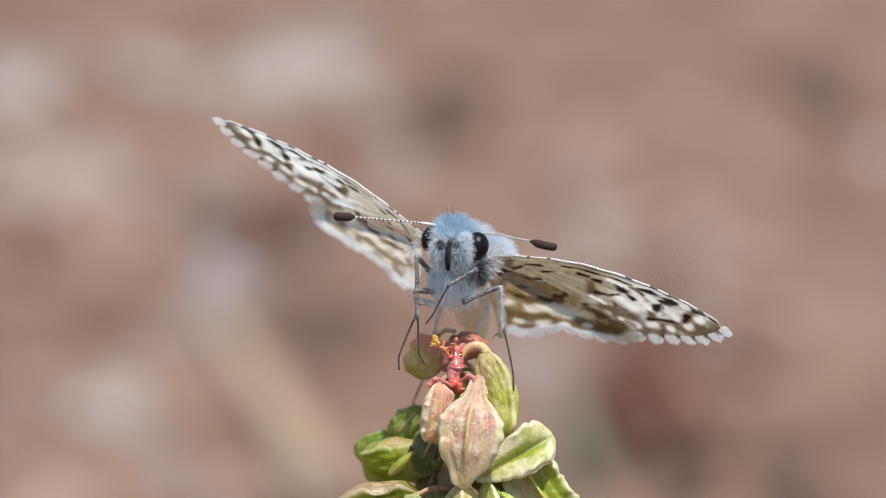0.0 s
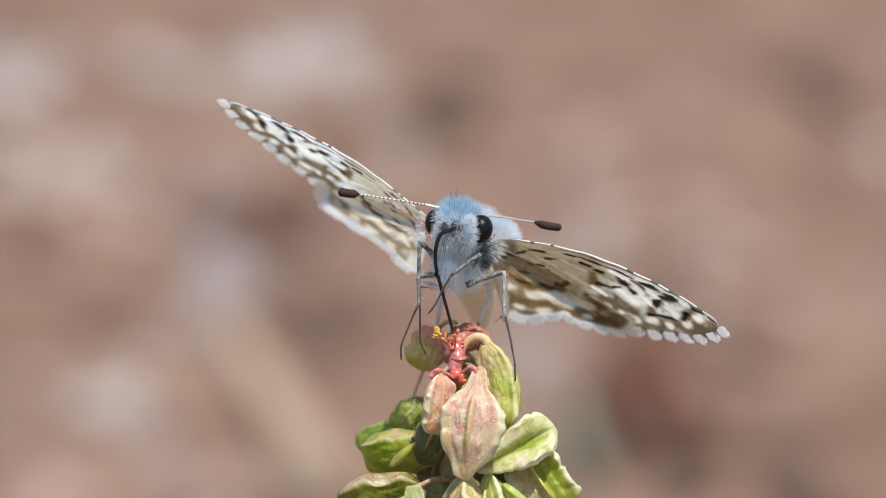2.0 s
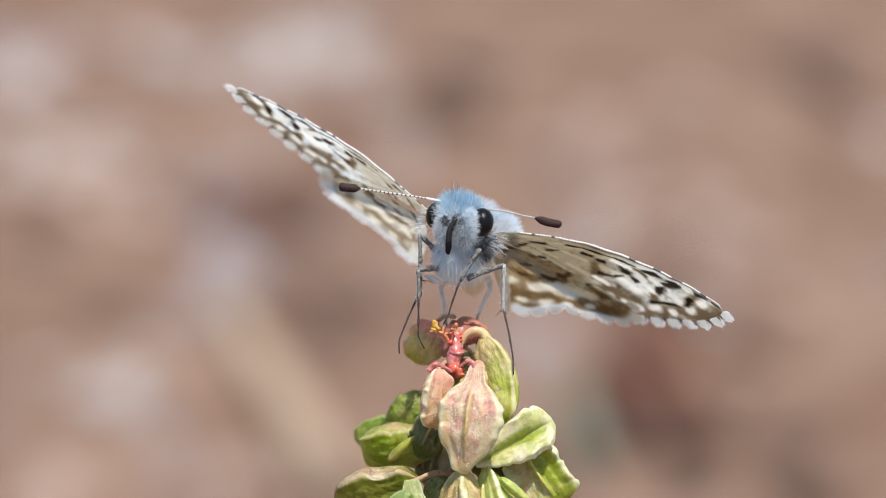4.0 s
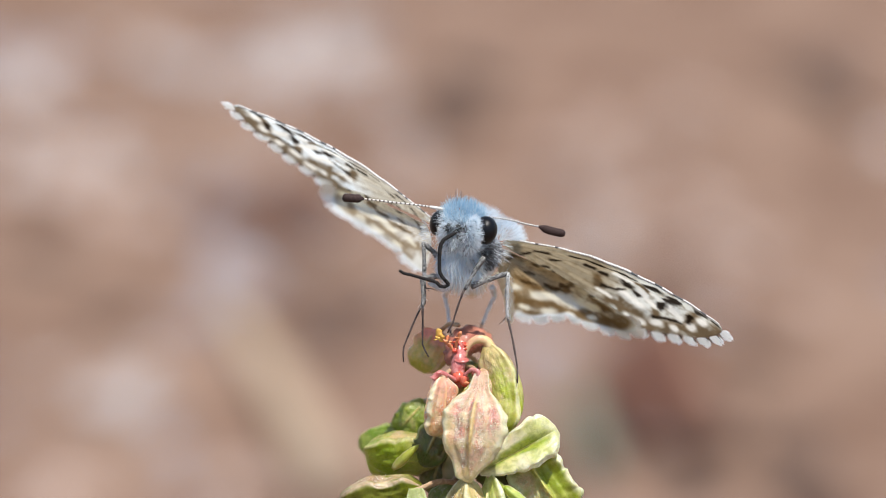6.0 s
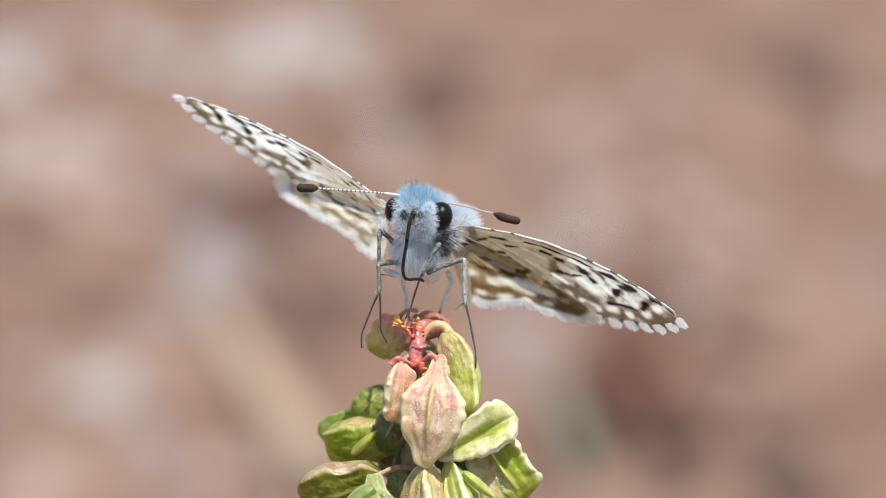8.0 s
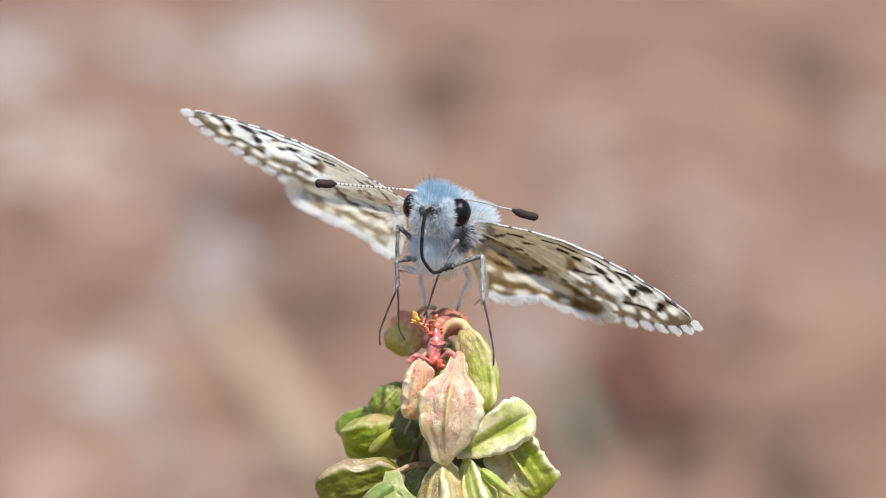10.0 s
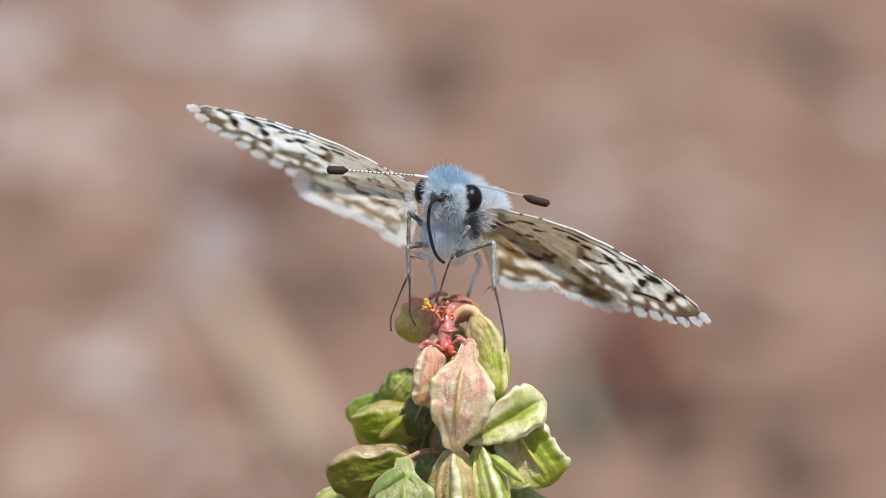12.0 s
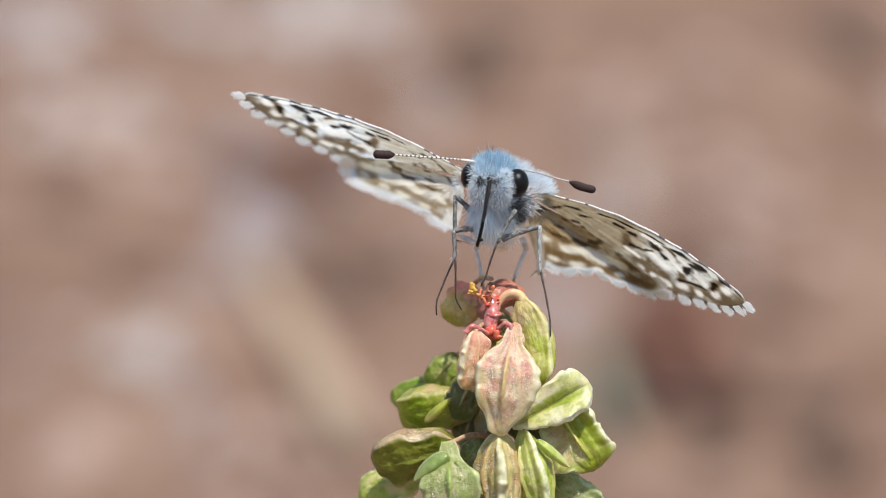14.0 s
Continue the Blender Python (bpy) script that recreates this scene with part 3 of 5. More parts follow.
GRAINY = {FRUIT_PINK: 6500, FRUIT_ROSE: 4000, FRUIT_CREAM: 4000, FRUIT_DUSK: 700, FRUIT_LEAF: 1500}
FRUITS = (
    # base, tip, width, material, spin, profile, puff, lip, rib
    ((912, 580, -1.0), (886, 772, -1.9), 122, FRUIT_PINK, 10, "shield", 0.14, 0.13, 0.13),
    ((842, 586, -0.9), (826, 690, -0.7), 62, FRUIT_ROSE, -30, "bean", 0.10, 0.20, 0.07),
    ((924, 530, 0.8), (954, 688, 0.2), 72, FRUIT_TALL, 26, "bean", 0.26, 0.10, 0.0),
    ((914, 570, 0.5), (928, 640, 0.4), 42, FRUIT_ROSE, 10, "bean", 0.3, 0.04, 0.03),
    ((906, 756, -0.6), (1044, 680, 0.0), 80, FRUIT_HOLLOW, -8, "boat", -0.40, 0.20, 0.08),
    ((982, 716, 1.2), (1058, 830, 1.0), 112, FRUIT_HUSK, 4, "bean", 0.0, 0.18, 0.14),
    ((836, 712, 2.4), (704, 722, 3.2), 94, FRUIT_GREEN, 90, "bean", 0.20, 0.03, 0.02),
    ((800, 684, 5.0), (692, 708, 6.2), 62, FRUIT_DEEP, 10, "blunt", 0.2, 0.05, 0.04),
    ((812, 628, 4.2), (762, 686, 4.6), 64, FRUIT_DEEP, 10, "blunt", 0.2, 0.05, 0.04),
    ((804, 784, 0.2), (658, 812, 1.0), 108, FRUIT_DUSK, 92, "bean", 0.16, 0.05, 0.02),
    ((793, 782, -1.9), (800, 945, -2.4), 122, FRUIT_LEAF, 0, "shield", 0.14, 0.06, 0.07),
    ((882, 764, -1.4), (890, 950, -1.9), 108, FRUIT_CREAM, 58, "ovate", 0.04, 0.16, 0.09),
    ((925, 758, -0.6), (966, 940, -1.0), 96, FRUIT_LIME, 40, "ovate", 0.12, 0.14, 0.06),
    ((745, 852, 3.6), (636, 880, 5.0), 84, FRUIT_LIME, 25, "blunt", 0.2, 0.05, 0.04),
    ((970, 845, 2.0), (1065, 905, 2.4), 84, FRUIT_LEAF, 15, "blunt", 0.16, 0.06, 0.05),
    ((836, 504, 4.0), (806, 578, 4.0), 76, FRUIT_BACK, 25, "bean", 0.25, 0.05, 0.03),
    ((905, 560, 4.6), (880, 606, 4.4), 80, FRUIT_LEAF, 10, "blunt", 0.25, 0.05, 0.04),
    ((858, 774, 1.4), (816, 830, 1.2), 50, FRUIT_LEAF, 10, "blunt", 0.2, 0.05, 0.04),
    # FRUIT_INNER ones fill the gaps, their dark colour standing in for shade
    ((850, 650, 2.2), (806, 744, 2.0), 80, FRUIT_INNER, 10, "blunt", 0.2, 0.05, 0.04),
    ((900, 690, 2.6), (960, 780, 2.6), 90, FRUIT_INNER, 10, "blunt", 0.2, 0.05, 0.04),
    ((886, 590, 0.7), (880, 654, 0.4), 40, FRUIT_LIME, 20, "bean", 0.2, 0.08, 0.04),
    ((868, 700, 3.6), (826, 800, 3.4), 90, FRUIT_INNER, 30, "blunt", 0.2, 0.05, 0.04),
)
for i, (p, q, wide, mat, spin, pr, pf, li, ri) in enumerate(FRUITS):
    label = {"hollow_fruit": "cream fruit with hollow green face", "husk_fruit": "pale husk-like fruit with green and pinkish hollows", "deep_green_fruit": "smooth deep green fruit behind the cluster", "rosy_fruit": "rosy orange fruit with thick cream lips", "shaded_inner_fruit": "small dull brown green fruit deep in the cluster", "sun_painted_olive_fruit": "sunlit olive green fruit behind the tip", "rosy_lime_fruit": "lime green fruit with rosy shoulder", "lime_fruit": "lime green fruit with thick pale lips", "cream_fruit": "cream ribbed fruit with glistening grains", "dusky_fruit": "olive green fruit with dusky pink ridge", "blushed_fruit": "cream fruit with pink blush and glistening grains", "leafy_fruit": "fresh green fruit with pale ribs"}.get(mat.name, "dark green three-winged fruit with pale edges")
    st = [(870, p[1] - 10 if i > 3 else 588, 1.2), ((870 + p[0]) / 2, p[1] - 12, (p[2] + 1.2) / 2)]
    fruit(*p, *q, wide, mat, label, spin, pr, pf, li, ri, i + 1, None if p[1] < 592 and 0.3 < p[2] < 1.2 else st, -1 if mat is FRUIT_HUSK else 0, (13, -4) if mat is FRUIT_TALL else None)


def sepal(a0, b0, w0, a1, b1, w1, wide, mat, label, cup=0.3):
    """A small curled leaf at the foot of a fruit."""
    p, q = pl(a0, b0, w0), pl(a1, b1, w1)
    z = (q - p).normalized()
    near = IN_PLANT.to_3x3() @ Vector((0, -1, 0))
    x = (near - z * near.dot(z)).normalized()
    y = z.cross(x)
    n = (q - p).length
    s, verts, faces = Shape(), [], []
    for i in range(15):
        t = i / 14
        h = wide * U / 2 * (1.8 * (t + 0.02) ** 0.5 * (1.0 - t) ** 0.75 + 0.015) * (1 + 0.12 * noise.noise((t * 9, a0, 0.0)))
        for j in range(9):
            v = j / 4 - 1
            lift = -cup * h * v * v + 0.12 * h * noise.noise((t * 3, v * 1.5, a0 + 7)) + 0.10 * n * math.sin(math.pi * t) + 0.05 * h * noise.noise((t * 5, v * 2, a0)) + (0.06 * h if j == 4 else 0)
            verts.append(p + z * (t * n) + y * (v * h) + x * lift)
    for i in range(14):
        for j in range(8):
            faces.append((i * 9 + j, i * 9 + j + 1, (i + 1) * 9 + j + 1, (i + 1) * 9 + j))
    me = s.add(verts, faces).mesh("sepal", [mat])
    me.attributes.new("rim", "FLOAT", "POINT").data.foreach_set("value", [1.0 if j in (0, 8) else 0.3 if j == 4 else 0.0 for i in range(15) for j in range(9)])
    me.attributes.new("face", "FLOAT", "POINT").data.foreach_set("value", [0.25] * 135)
    ob = part("sepal", me, mat, plant, label)
    sol = ob.modifiers.new("thick", "SOLIDIFY")
    sol.thickness = 0.00008


sepal(794, 806, -2.9, 732, 852, -2.7, 44, FRUIT_LEAF, "small curled green sepal", 0.8)
sepal(806, 816, -2.9, 854, 876, -2.7, 30, FRUIT_LEAF, "small curled green sepal", 0.8)
sepal(950, 780, -1.6, 1008, 828, -1.4, 24, FRUIT_LIME, "small pointed pale green sepal", 0.9)
sepal(752, 748, 1.0, 800, 704, 0.9, 22, FRUIT_GREEN, "narrow bright green sepal", 0.6)

# red tip with bracts, stamens and a curled bud
part("tip_stem", Shape().tube(curve([pl(870, 600, 0.3), pl(868, 575, 0.0), pl(872, 548, 0.2), pl(866, 530, 0.4)], 6), [0.00044 - 0.000006 * i for i in range(19)], 12, rough=0.4), PINKSTEM, plant, "rosy knotted tip of the stem")
part("collar", Shape().ball(pl(874, 556, 0.0), (0.00052, 0.00046, 0.00016), 16, 8, rough=0.4), PINKSTEM, plant, "pink swollen ring")
part("node", Shape().ball(pl(871, 586, -0.3), (0.00040, 0.00036, 0.00034), 18, 10, rough=0.5, scale=1600), RED, plant, "glossy red swelling")
for pts, r0 in (([(866, 592, -0.5), (850, 582, -0.7), (836, 578, -0.8), (824, 590, -0.8)], 0.00012), ([(878, 586, -0.6), (890, 575, -0.9), (902, 576, -1.1), (910, 598, -1.0)], 0.00013), ([(895, 582, 0.6), (908, 573, 1.0), (920, 578, 1.2), (928, 604, 1.4)], 0.00020)):
    part("bract", Shape().tube(curve([pl(*q) for q in pts], 6), [r0 * (0.6 + 0.05 * i + 0.12 * math.sin(i * 1.1)) for i in range(19)], 12, rough=0.6), PINKSTEM, plant, "curled rosy stalk swelling into a fruit")
for c, r in (((879, 591, -0.6), (0.00026, 0.00014, 0.00028)), ((886, 596, -0.9), (0.00016, 0.00008, 0.00012))):
    part("petal", Shape().ball(pl(*c), r, 18, 12, rough=1.0, scale=2600), RED if c[0] < 884 else ORANGE, plant, "crumpled glossy red petal")
part("neck", Shape().tube(curve([pl(880, 558, 0.7), pl(882, 540, 0.7), pl(892, 525, 0.7), pl(906, 519, 0.7), pl(920, 524, 0.8), pl(931, 542, 0.8)], 6), [0.00012 + 0.0000068 * i for i in range(31)], 18, rough=0.12), NECK, plant, "rosy arched neck of the tall fruit")
bud = Shape().tube(curve([pl(862, 566, 1.3), pl(864, 542, 1.4), pl(880, 524, 1.9), pl(905, 520, 2.6), pl(925, 540, 2.8)], 6),
                   [0.00040 + 0.00034 * math.sin(math.pi * i / 24) for i in range(25)], 16, rough=0.5)
part("curled_bud", bud, BUDRED, plant, "dull red curled bud")
for pts in ([(862, 540, 0.0), (852, 526, -0.2), (840, 520, -0.3)], [(866, 535, 0.0), (866, 524, -0.3), (872, 514, -0.4)], [(858, 536, 0.1), (850, 522, 0.4), (852, 512, 0.5)]):
    part("filament", Shape().tube(curve([pl(*q) for q in pts], 5), 0.00008, 8, rough=0.6), ORANGE, plant, "orange stamen filament")
for c in ((856, 530, 0.0), (866, 525, 0.1), (876, 536, 0.2), (862, 538, -0.1), (880, 528, 0.6)):
    part("bud_scale", Shape().ball(pl(*c), (0.00017, 0.00012, 0.00011), 14, 10, rough=1.3, scale=4500), RED, plant, "crumpled orange red bud scale")
for c, r in (((838, 509, -0.4), (0.00018, 0.00014, 0.00024)), ((836, 518, -0.4), (0.00030, 0.00015, 0.00012)), ((842, 514, -0.5), (0.00016, 0.00013, 0.00014)), ((873, 512, -0.4), (0.00015, 0.00014, 0.00018)), ((868, 517, -0.4), (0.00013, 0.00012, 0.00012)), ((850, 524, -0.2), (0.00028, 0.00014, 0.00012))):
    part("anther", Shape().ball(pl(*c), Vector(r) * 0.8, 14, 10, rough=1.5, scale=6000), ANTHER if c[0] < 845 else ORANGE, plant, "golden yellow anther")

# ---- the butterfly ----
BODY = board(890, 365, 2.0)
BUTTERFLY = VIEW @ Matrix.Translation(BODY)
skipper = new("butterfly")
skipper.matrix_basis = BUTTERFLY
tagged(skipper, "checkered white and brown skipper butterfly with blue furry head", "butterfly")
TILT = 18.0     # the body stands head up against the line of sight


def bf(a, b, w=0.0):
    return board(a, b, w) - BODY


def fur(shape, c, r, count, length, width, comb, k=0, keep=None, spread=0.35):
    """Hairs on an ellipsoid, combed along a direction."""
    c = Vector(c)
    for _ in range(count):
        q = Vector((random.gauss(0, 1), random.gauss(0, 1), random.gauss(0, 1))).normalized()
        if q.y > 0.35 or (keep and not keep(q)):
            continue
        root = c + Vector((q.x * r[0], q.y * r[1], q.z * r[2]))
        nrm = Vector((q.x / r[0], q.y / r[1], q.z / r[2])).normalized()
        way = nrm + Vector(comb) + Vector((random.gauss(0, spread), random.gauss(0, spread), random.gauss(0, spread)))
        shape.hair(root - nrm * 0.00003, way, length * random.uniform(0.55, 1.15), width, Vector(comb) * 0.25, k)


BACKWARD = Vector((0, math.cos(radians(TILT)), -math.sin(radians(TILT))))
thorax = part("thorax", Shape().ball(bf(890, 362, 2.9), (0.0017, 0.0028, 0.0015), 24, 14, turn=pose(0, 0, 0, -TILT).to_3x3(), rough=0.1), SKIN, skipper, "grey white scaly thorax")
abdomen = part("abdomen", Shape().tube([bf(893, 356, 4.0) + BACKWARD * 0.0009 * i for i in range(10)], [0.0011, 0.0012, 0.0013, 0.0013, 0.0012, 0.0011, 0.001, 0.0008, 0.0006, 0.0003], 16, rough=0.1), ABDOMEN, skipper, "pale yellowish scaly abdomen")
coat = Shape()
fur(coat, bf(872, 380, 0.6), (0.00100, 0.0011, 0.0012), 3600, 0.0007, 0.000030, (0, -0.25, -1.0), 0, lambda q: q.z < 0.5, 0.22)
fur(coat, bf(852, 376, 0.3), (0.00060, 0.0009, 0.0010), 1200, 0.0006, 0.000030, (-0.1, -0.25, -1.0), 1, lambda q: q.z < 0.5, 0.2)
fur(coat, bf(896, 396, 1.2), (0.0007, 0.0008, 0.0009), 500, 0.0006, 0.000030, (0.2, -0.2, -0.9), 1, lambda q: q.z < 0.6)
fur(coat, bf(878, 374, 0.5), (0.00100, 0.0011, 0.0012), 130, 0.00055, 0.000024, (0, -0.25, -1.0), 2, lambda q: q.z < 0.5 and q.x > -0.1)
part("breast_fur", coat, [PALE, WHITE, GREY], thorax, "long pale blue white breast fur")
coat = Shape()
fur(coat, bf(942, 338, 2.0), (0.0010, 0.0014, 0.0008), 3400, 0.00050, 0.000034, (0.6, -0.1, 0.25), 0, lambda q: q.z > -0.2, 0.25)
fur(coat, bf(912, 362, 1.0), (0.0008, 0.0009, 0.0009), 1700, 0.00034, 0.000030, (0.8, -0.1, -0.45), 1, None, 0.25)
fur(coat, bf(912, 366, 0.8), (0.0006, 0.0008, 0.0008), 900, 0.00035, 0.000032, (0.3, -0.3, -0.4), 2)
fur(coat, bf(922, 352, 1.0), (0.0009, 0.0009, 0.0009), 320, 0.00052, 0.000026, (0.9, -0.05, -0.45), 0, None, 0.2)
fur(coat, bf(822, 330, 2.2), (0.0006, 0.0012, 0.0010), 500, 0.0004, 0.000036, (-0.6, -0.1, 0.0), 0)
part("shoulder_skin", Shape().ball(bf(914, 366, 1.3), (0.0007, 0.0008, 0.0008), 18, 12, rough=0.3), DARKSKIN, thorax, "dark skin at the foot of the wing")
part("shoulder_fur", coat, [WHITE, GREY, DARK], thorax, "white and grey bristling shoulder fur")

# head, turned a little to its right
skull = part("head", Shape().ball(bf(875, 318, 0.2), (0.00125, 0.0011, 0.00100), 24, 14), HEADSKIN, skipper, "scaly head with dark colour for shade between hairs")
for c, r in ((bf(914, 324, -0.66), (0.00068, 0.00076, 0.00079)), (bf(831, 311, -0.05), (0.00048, 0.00070, 0.00072))):
    part("eye", Shape().ball(c, r, 32, 20, turn=pose(0, 0, 0, 0, 10, 8).to_3x3()), EYEMAT, skull, "glossy black compound eye")
coat = Shape()
fur(coat, bf(873, 305, 0.1), (0.00112, 0.0011, 0.00080), 3600, 0.00054, 0.000032, (0, -0.1, 0.85), 0, lambda q: q.z > -0.25, 0.5)
fur(coat, bf(905, 312, 0.9), (0.0010, 0.0011, 0.0007), 1400, 0.0005, 0.000034, (0.5, 0.1, 0.6), 1, lambda q: q.z > -0.1)
fur(coat, bf(868, 300, 0.3), (0.0009, 0.0008, 0.0009), 320, 0.00064, 0.000020, (0, 0, 0.9), 2, lambda q: q.z > 0.3, 0.2)
fur(coat, bf(870, 316, -0.3), (0.0010, 0.0009, 0.0006), 1100, 0.00042, 0.000034, (0, -0.35, -0.35), 1, lambda q: q.y < -0.1)
fur(coat, bf(866, 326, -1.15), (0.00010, 0.0002, 0.00040), 260, 0.00028, 0.00003, (0, -0.5, -0.3), 3)
fur(coat, bf(843, 308, -0.5), (0.00022, 0.0003, 0.00045), 420, 0.00042, 0.000032, (-0.5, -0.3, 0.1), 1)
fur(coat, bf(893, 326, -1.20), (0.00036, 0.00045, 0.00080), 1500, 0.00036, 0.000030, (0.45, -0.4, -0.1), 1)
fur(coat, bf(880, 324, -1.3), (0.00016, 0.0002, 0.00014), 110, 0.00026, 0.00003, (0.2, -0.5, 0.1), 3)
fur(coat, bf(849, 322, -1.25), (0.00014, 0.0002, 0.00024), 240, 0.00028, 0.00003, (0, -0.5, -0.3), 3)
part("crown_fur", coat, [BLUE, WHITE, GREY, DARK], skull, "bristling light blue crown fur")
for c in (bf(885, 338, -1.0), bf(850, 334, -0.9)):
    palp = part("palp", Shape().ball(c, (0.00042, 0.0005, 0.00075), 16, 10), HEADSKIN, skull, "thick furry white palp")
    coat = Shape()
    fur(coat, c, (0.00044, 0.0005, 0.00078), 1500, 0.00044, 0.000036, (0.1 if c.x > -0.0005 else -0.15, -0.3, -0.55), 0)
    fur(coat, c, (0.00044, 0.0005, 0.00078), 620, 0.00040, 0.00003, (0.1, -0.3, -0.55), 1)
    part("palp_fur", coat, [WHITE, GREY], palp, "short white and grey fur")


ANTENNAE = []


def antenna(pts, club, r):
    line = curve([bf(*p) for p in pts], 22)
    s = Shape()
    n = len(line) - 1
    for i in range(n):
        white = i % 3 != 2 or (i < 16 and club[0][0] < 800)
        k = 0 if white else 1
        rr = (0.000085 if i < 16 and club[0][0] < 800 else 0.000052) * (1.0 if white else 0.85)
        s.tube([line[i], line[i].lerp(line[i + 1], 0.5), line[i + 1]], [rr * 0.85, rr * 1.15, rr * 0.85], 8, k)
    ob = part("antenna", s, [SHELL_W, CLUB], skipper, "thin beaded black and white antenna")
    c = curve([bf(*p) for p in club], 8)
    m = len(c)
    ANTENNAE.append((ob, line[0]))
    part("club", Shape().tube(c, [r * min(1, 0.3 + 3.0 * (i / (m - 1)), 0.45 + 6 * (1 - i / (m - 1))) for i in range(m)], 14, rough=0.08), CLUB, ob, "dark brown velvety antenna club")


antenna([(843, 287, -0.4), (805, 282, -0.9), (750, 278, -1.5), (697, 274, -2.0)], [(698, 274, -2.0), (680, 274, -2.1), (661, 273, -2.2)], 0.00024)
antenna([(925, 301, 0.0), (955, 307, 0.0), (985, 316, 0.0), (1008, 322, 0.0)], [(1008, 322, 0.0), (1030, 331, 0.0), (1054, 337, 0.0)], 0.00023)

# ---- wings, in millimetres: along the leading edge and back from it ----
L = 13.6
FORE = [(0, 0.0), (2.5, -0.25), (5.2, -0.35), (8.0, -0.35), (11.0, -0.3), (12.6, -0.2), (13.1, 0.25), (12.75, 1.5), (11.55, 3.1), (10.0, 4.4), (8.4, 5.3), (6.9, 5.6), (5.4, 4.7), (2.5, 2.7), (0, 0.9)]
HIND = {-1: [(0, 0.5), (2.2, 1.5), (4.4, 2.4), (6.0, 3.4), (6.4, 4.4), (6.6, 5.5), (6.5, 6.4), (5.95, 6.9), (4.9, 6.9), (3.4, 6.7), (1.9, 6.8), (0.7, 7.4), (-0.1, 7.2), (-0.4, 4.6), (-0.4, 2.0)],
        1: [(0, 0.5), (2.2, 1.5), (4.4, 2.4), (6.8, 3.4), (8.0, 4.0), (8.4, 4.7), (8.0, 5.4), (7.1, 5.95), (5.9, 6.15), (4.7, 6.15), (3.6, 6.4), (2.6, 6.9), (1.7, 7.1), (1.0, 6.4), (0.3, 4.5), (-0.2, 2.0)]}
# marks: a line of places along and back, and its half width
FORE_DARK = [((0.5, 2.2, 0.9, 1.6, 1.5, 0.9, 2.4, 0.6), 0.13), ((2.6, 1.35, 3.2, 1.05), 0.10), ((2.5, 2.3, 2.0, 2.55), 0.14), ((4.6, 0.75, 5.1, 0.85), 0.13), ((5.4, 1.0, 5.8, 1.05), 0.12), ((5.75, 2.4, 6.6, 2.4, 7.1, 1.8), 0.12),
             ((6.8, 1.0, 7.3, 1.3), 0.18), ((7.6, 1.6, 7.9, 1.75), 0.14), ((8.3, 0.5, 8.9, 0.35), 0.28), ((9.3, 1.75, 9.5, 1.4), 0.26), ((9.7, 0.95, 10.0, 0.4), 0.33), ((9.1, 3.4, 9.6, 3.0, 10.2, 2.6, 10.8, 2.3), 0.13), ((11.4, 0.1, 11.9, 0.0), 0.2),
             ((12.9, 0.1, 12.4, 0.0), 0.08), ((11.2, 1.1, 11.1, 1.9), 0.15), ((3.6, 0.2, 5.4, 0.15, 7.6, 0.25), 0.09), ((2.6, 3.2, 2.9, 2.7), 0.16)]
FORE_BROWN = [((12.8, 0.9, 11.8, 2.2, 10.3, 3.4, 8.6, 4.6), 0.66), ((6.4, 3.6, 8.4, 3.9), 0.5), ((9.2, 2.7, 9.3, 4.0), 0.26), ((5.4, 1.5, 5.6, 3.0), 0.25), ((7.0, 3.2, 7.2, 4.6), 0.22), ((6.2, 5.2, 8.0, 4.9), 0.45), ((7.6, 0.6, 8.4, 1.0), 0.16), ((11.4, 0.6, 11.0, 2.6), 0.3)]
FORE_PALE = [((11.9, 0.9, 11.85, 1.0), 0.38), ((11.4, 2.1, 11.35, 2.2), 0.34), ((10.5, 3.3, 10.45, 3.4), 0.30), ((9.5, 3.7, 9.3, 3.8), 0.36), ((8.5, 4.4, 8.3, 4.5), 0.36), ((7.6, 4.5, 7.5, 4.7), 0.2),
             ((6.3, 0.6, 7.3, 0.75), 0.2), ((8.0, 1.3, 9.0, 2.1), 0.26), ((8.7, 1.0, 9.1, 1.2), 0.18), ((9.9, 1.5, 10.6, 1.9), 0.28), ((7.0, 2.3, 8.2, 2.9), 0.3), ((5.6, 2.9, 6.4, 3.3), 0.2)]
HIND_OCHRE = {-1: [((7.4, 4.32, 6.3, 5.12, 5.2, 5.66), 0.8), ((5.0, 5.7, 4.0, 5.6, 2.9, 5.4, 1.4, 5.7), 0.58), ((3.9, 3.44, 3.1, 3.36), 0.28), ((1.2, 3.36, 2.3, 3.92), 0.32), ((0.3, 4.32, 1.0, 5.2), 0.42), ((3.0, 6.56, 1.0, 6.4), 0.3), ((5.6, 3.52, 6.6, 3.92), 0.3)],
              1: [((8.2, 4.6, 6.9, 5.1, 5.4, 5.66), 0.85), ((5.0, 5.7, 4.0, 5.6, 2.9, 5.4, 1.4, 5.7), 0.58), ((3.9, 3.44, 3.1, 3.36), 0.28), ((1.2, 3.36, 2.3, 3.92), 0.32), ((0.3, 4.32, 1.0, 5.2), 0.42), ((3.0, 6.56, 1.0, 6.4), 0.3), ((5.6, 3.52, 6.6, 3.92), 0.3)]}
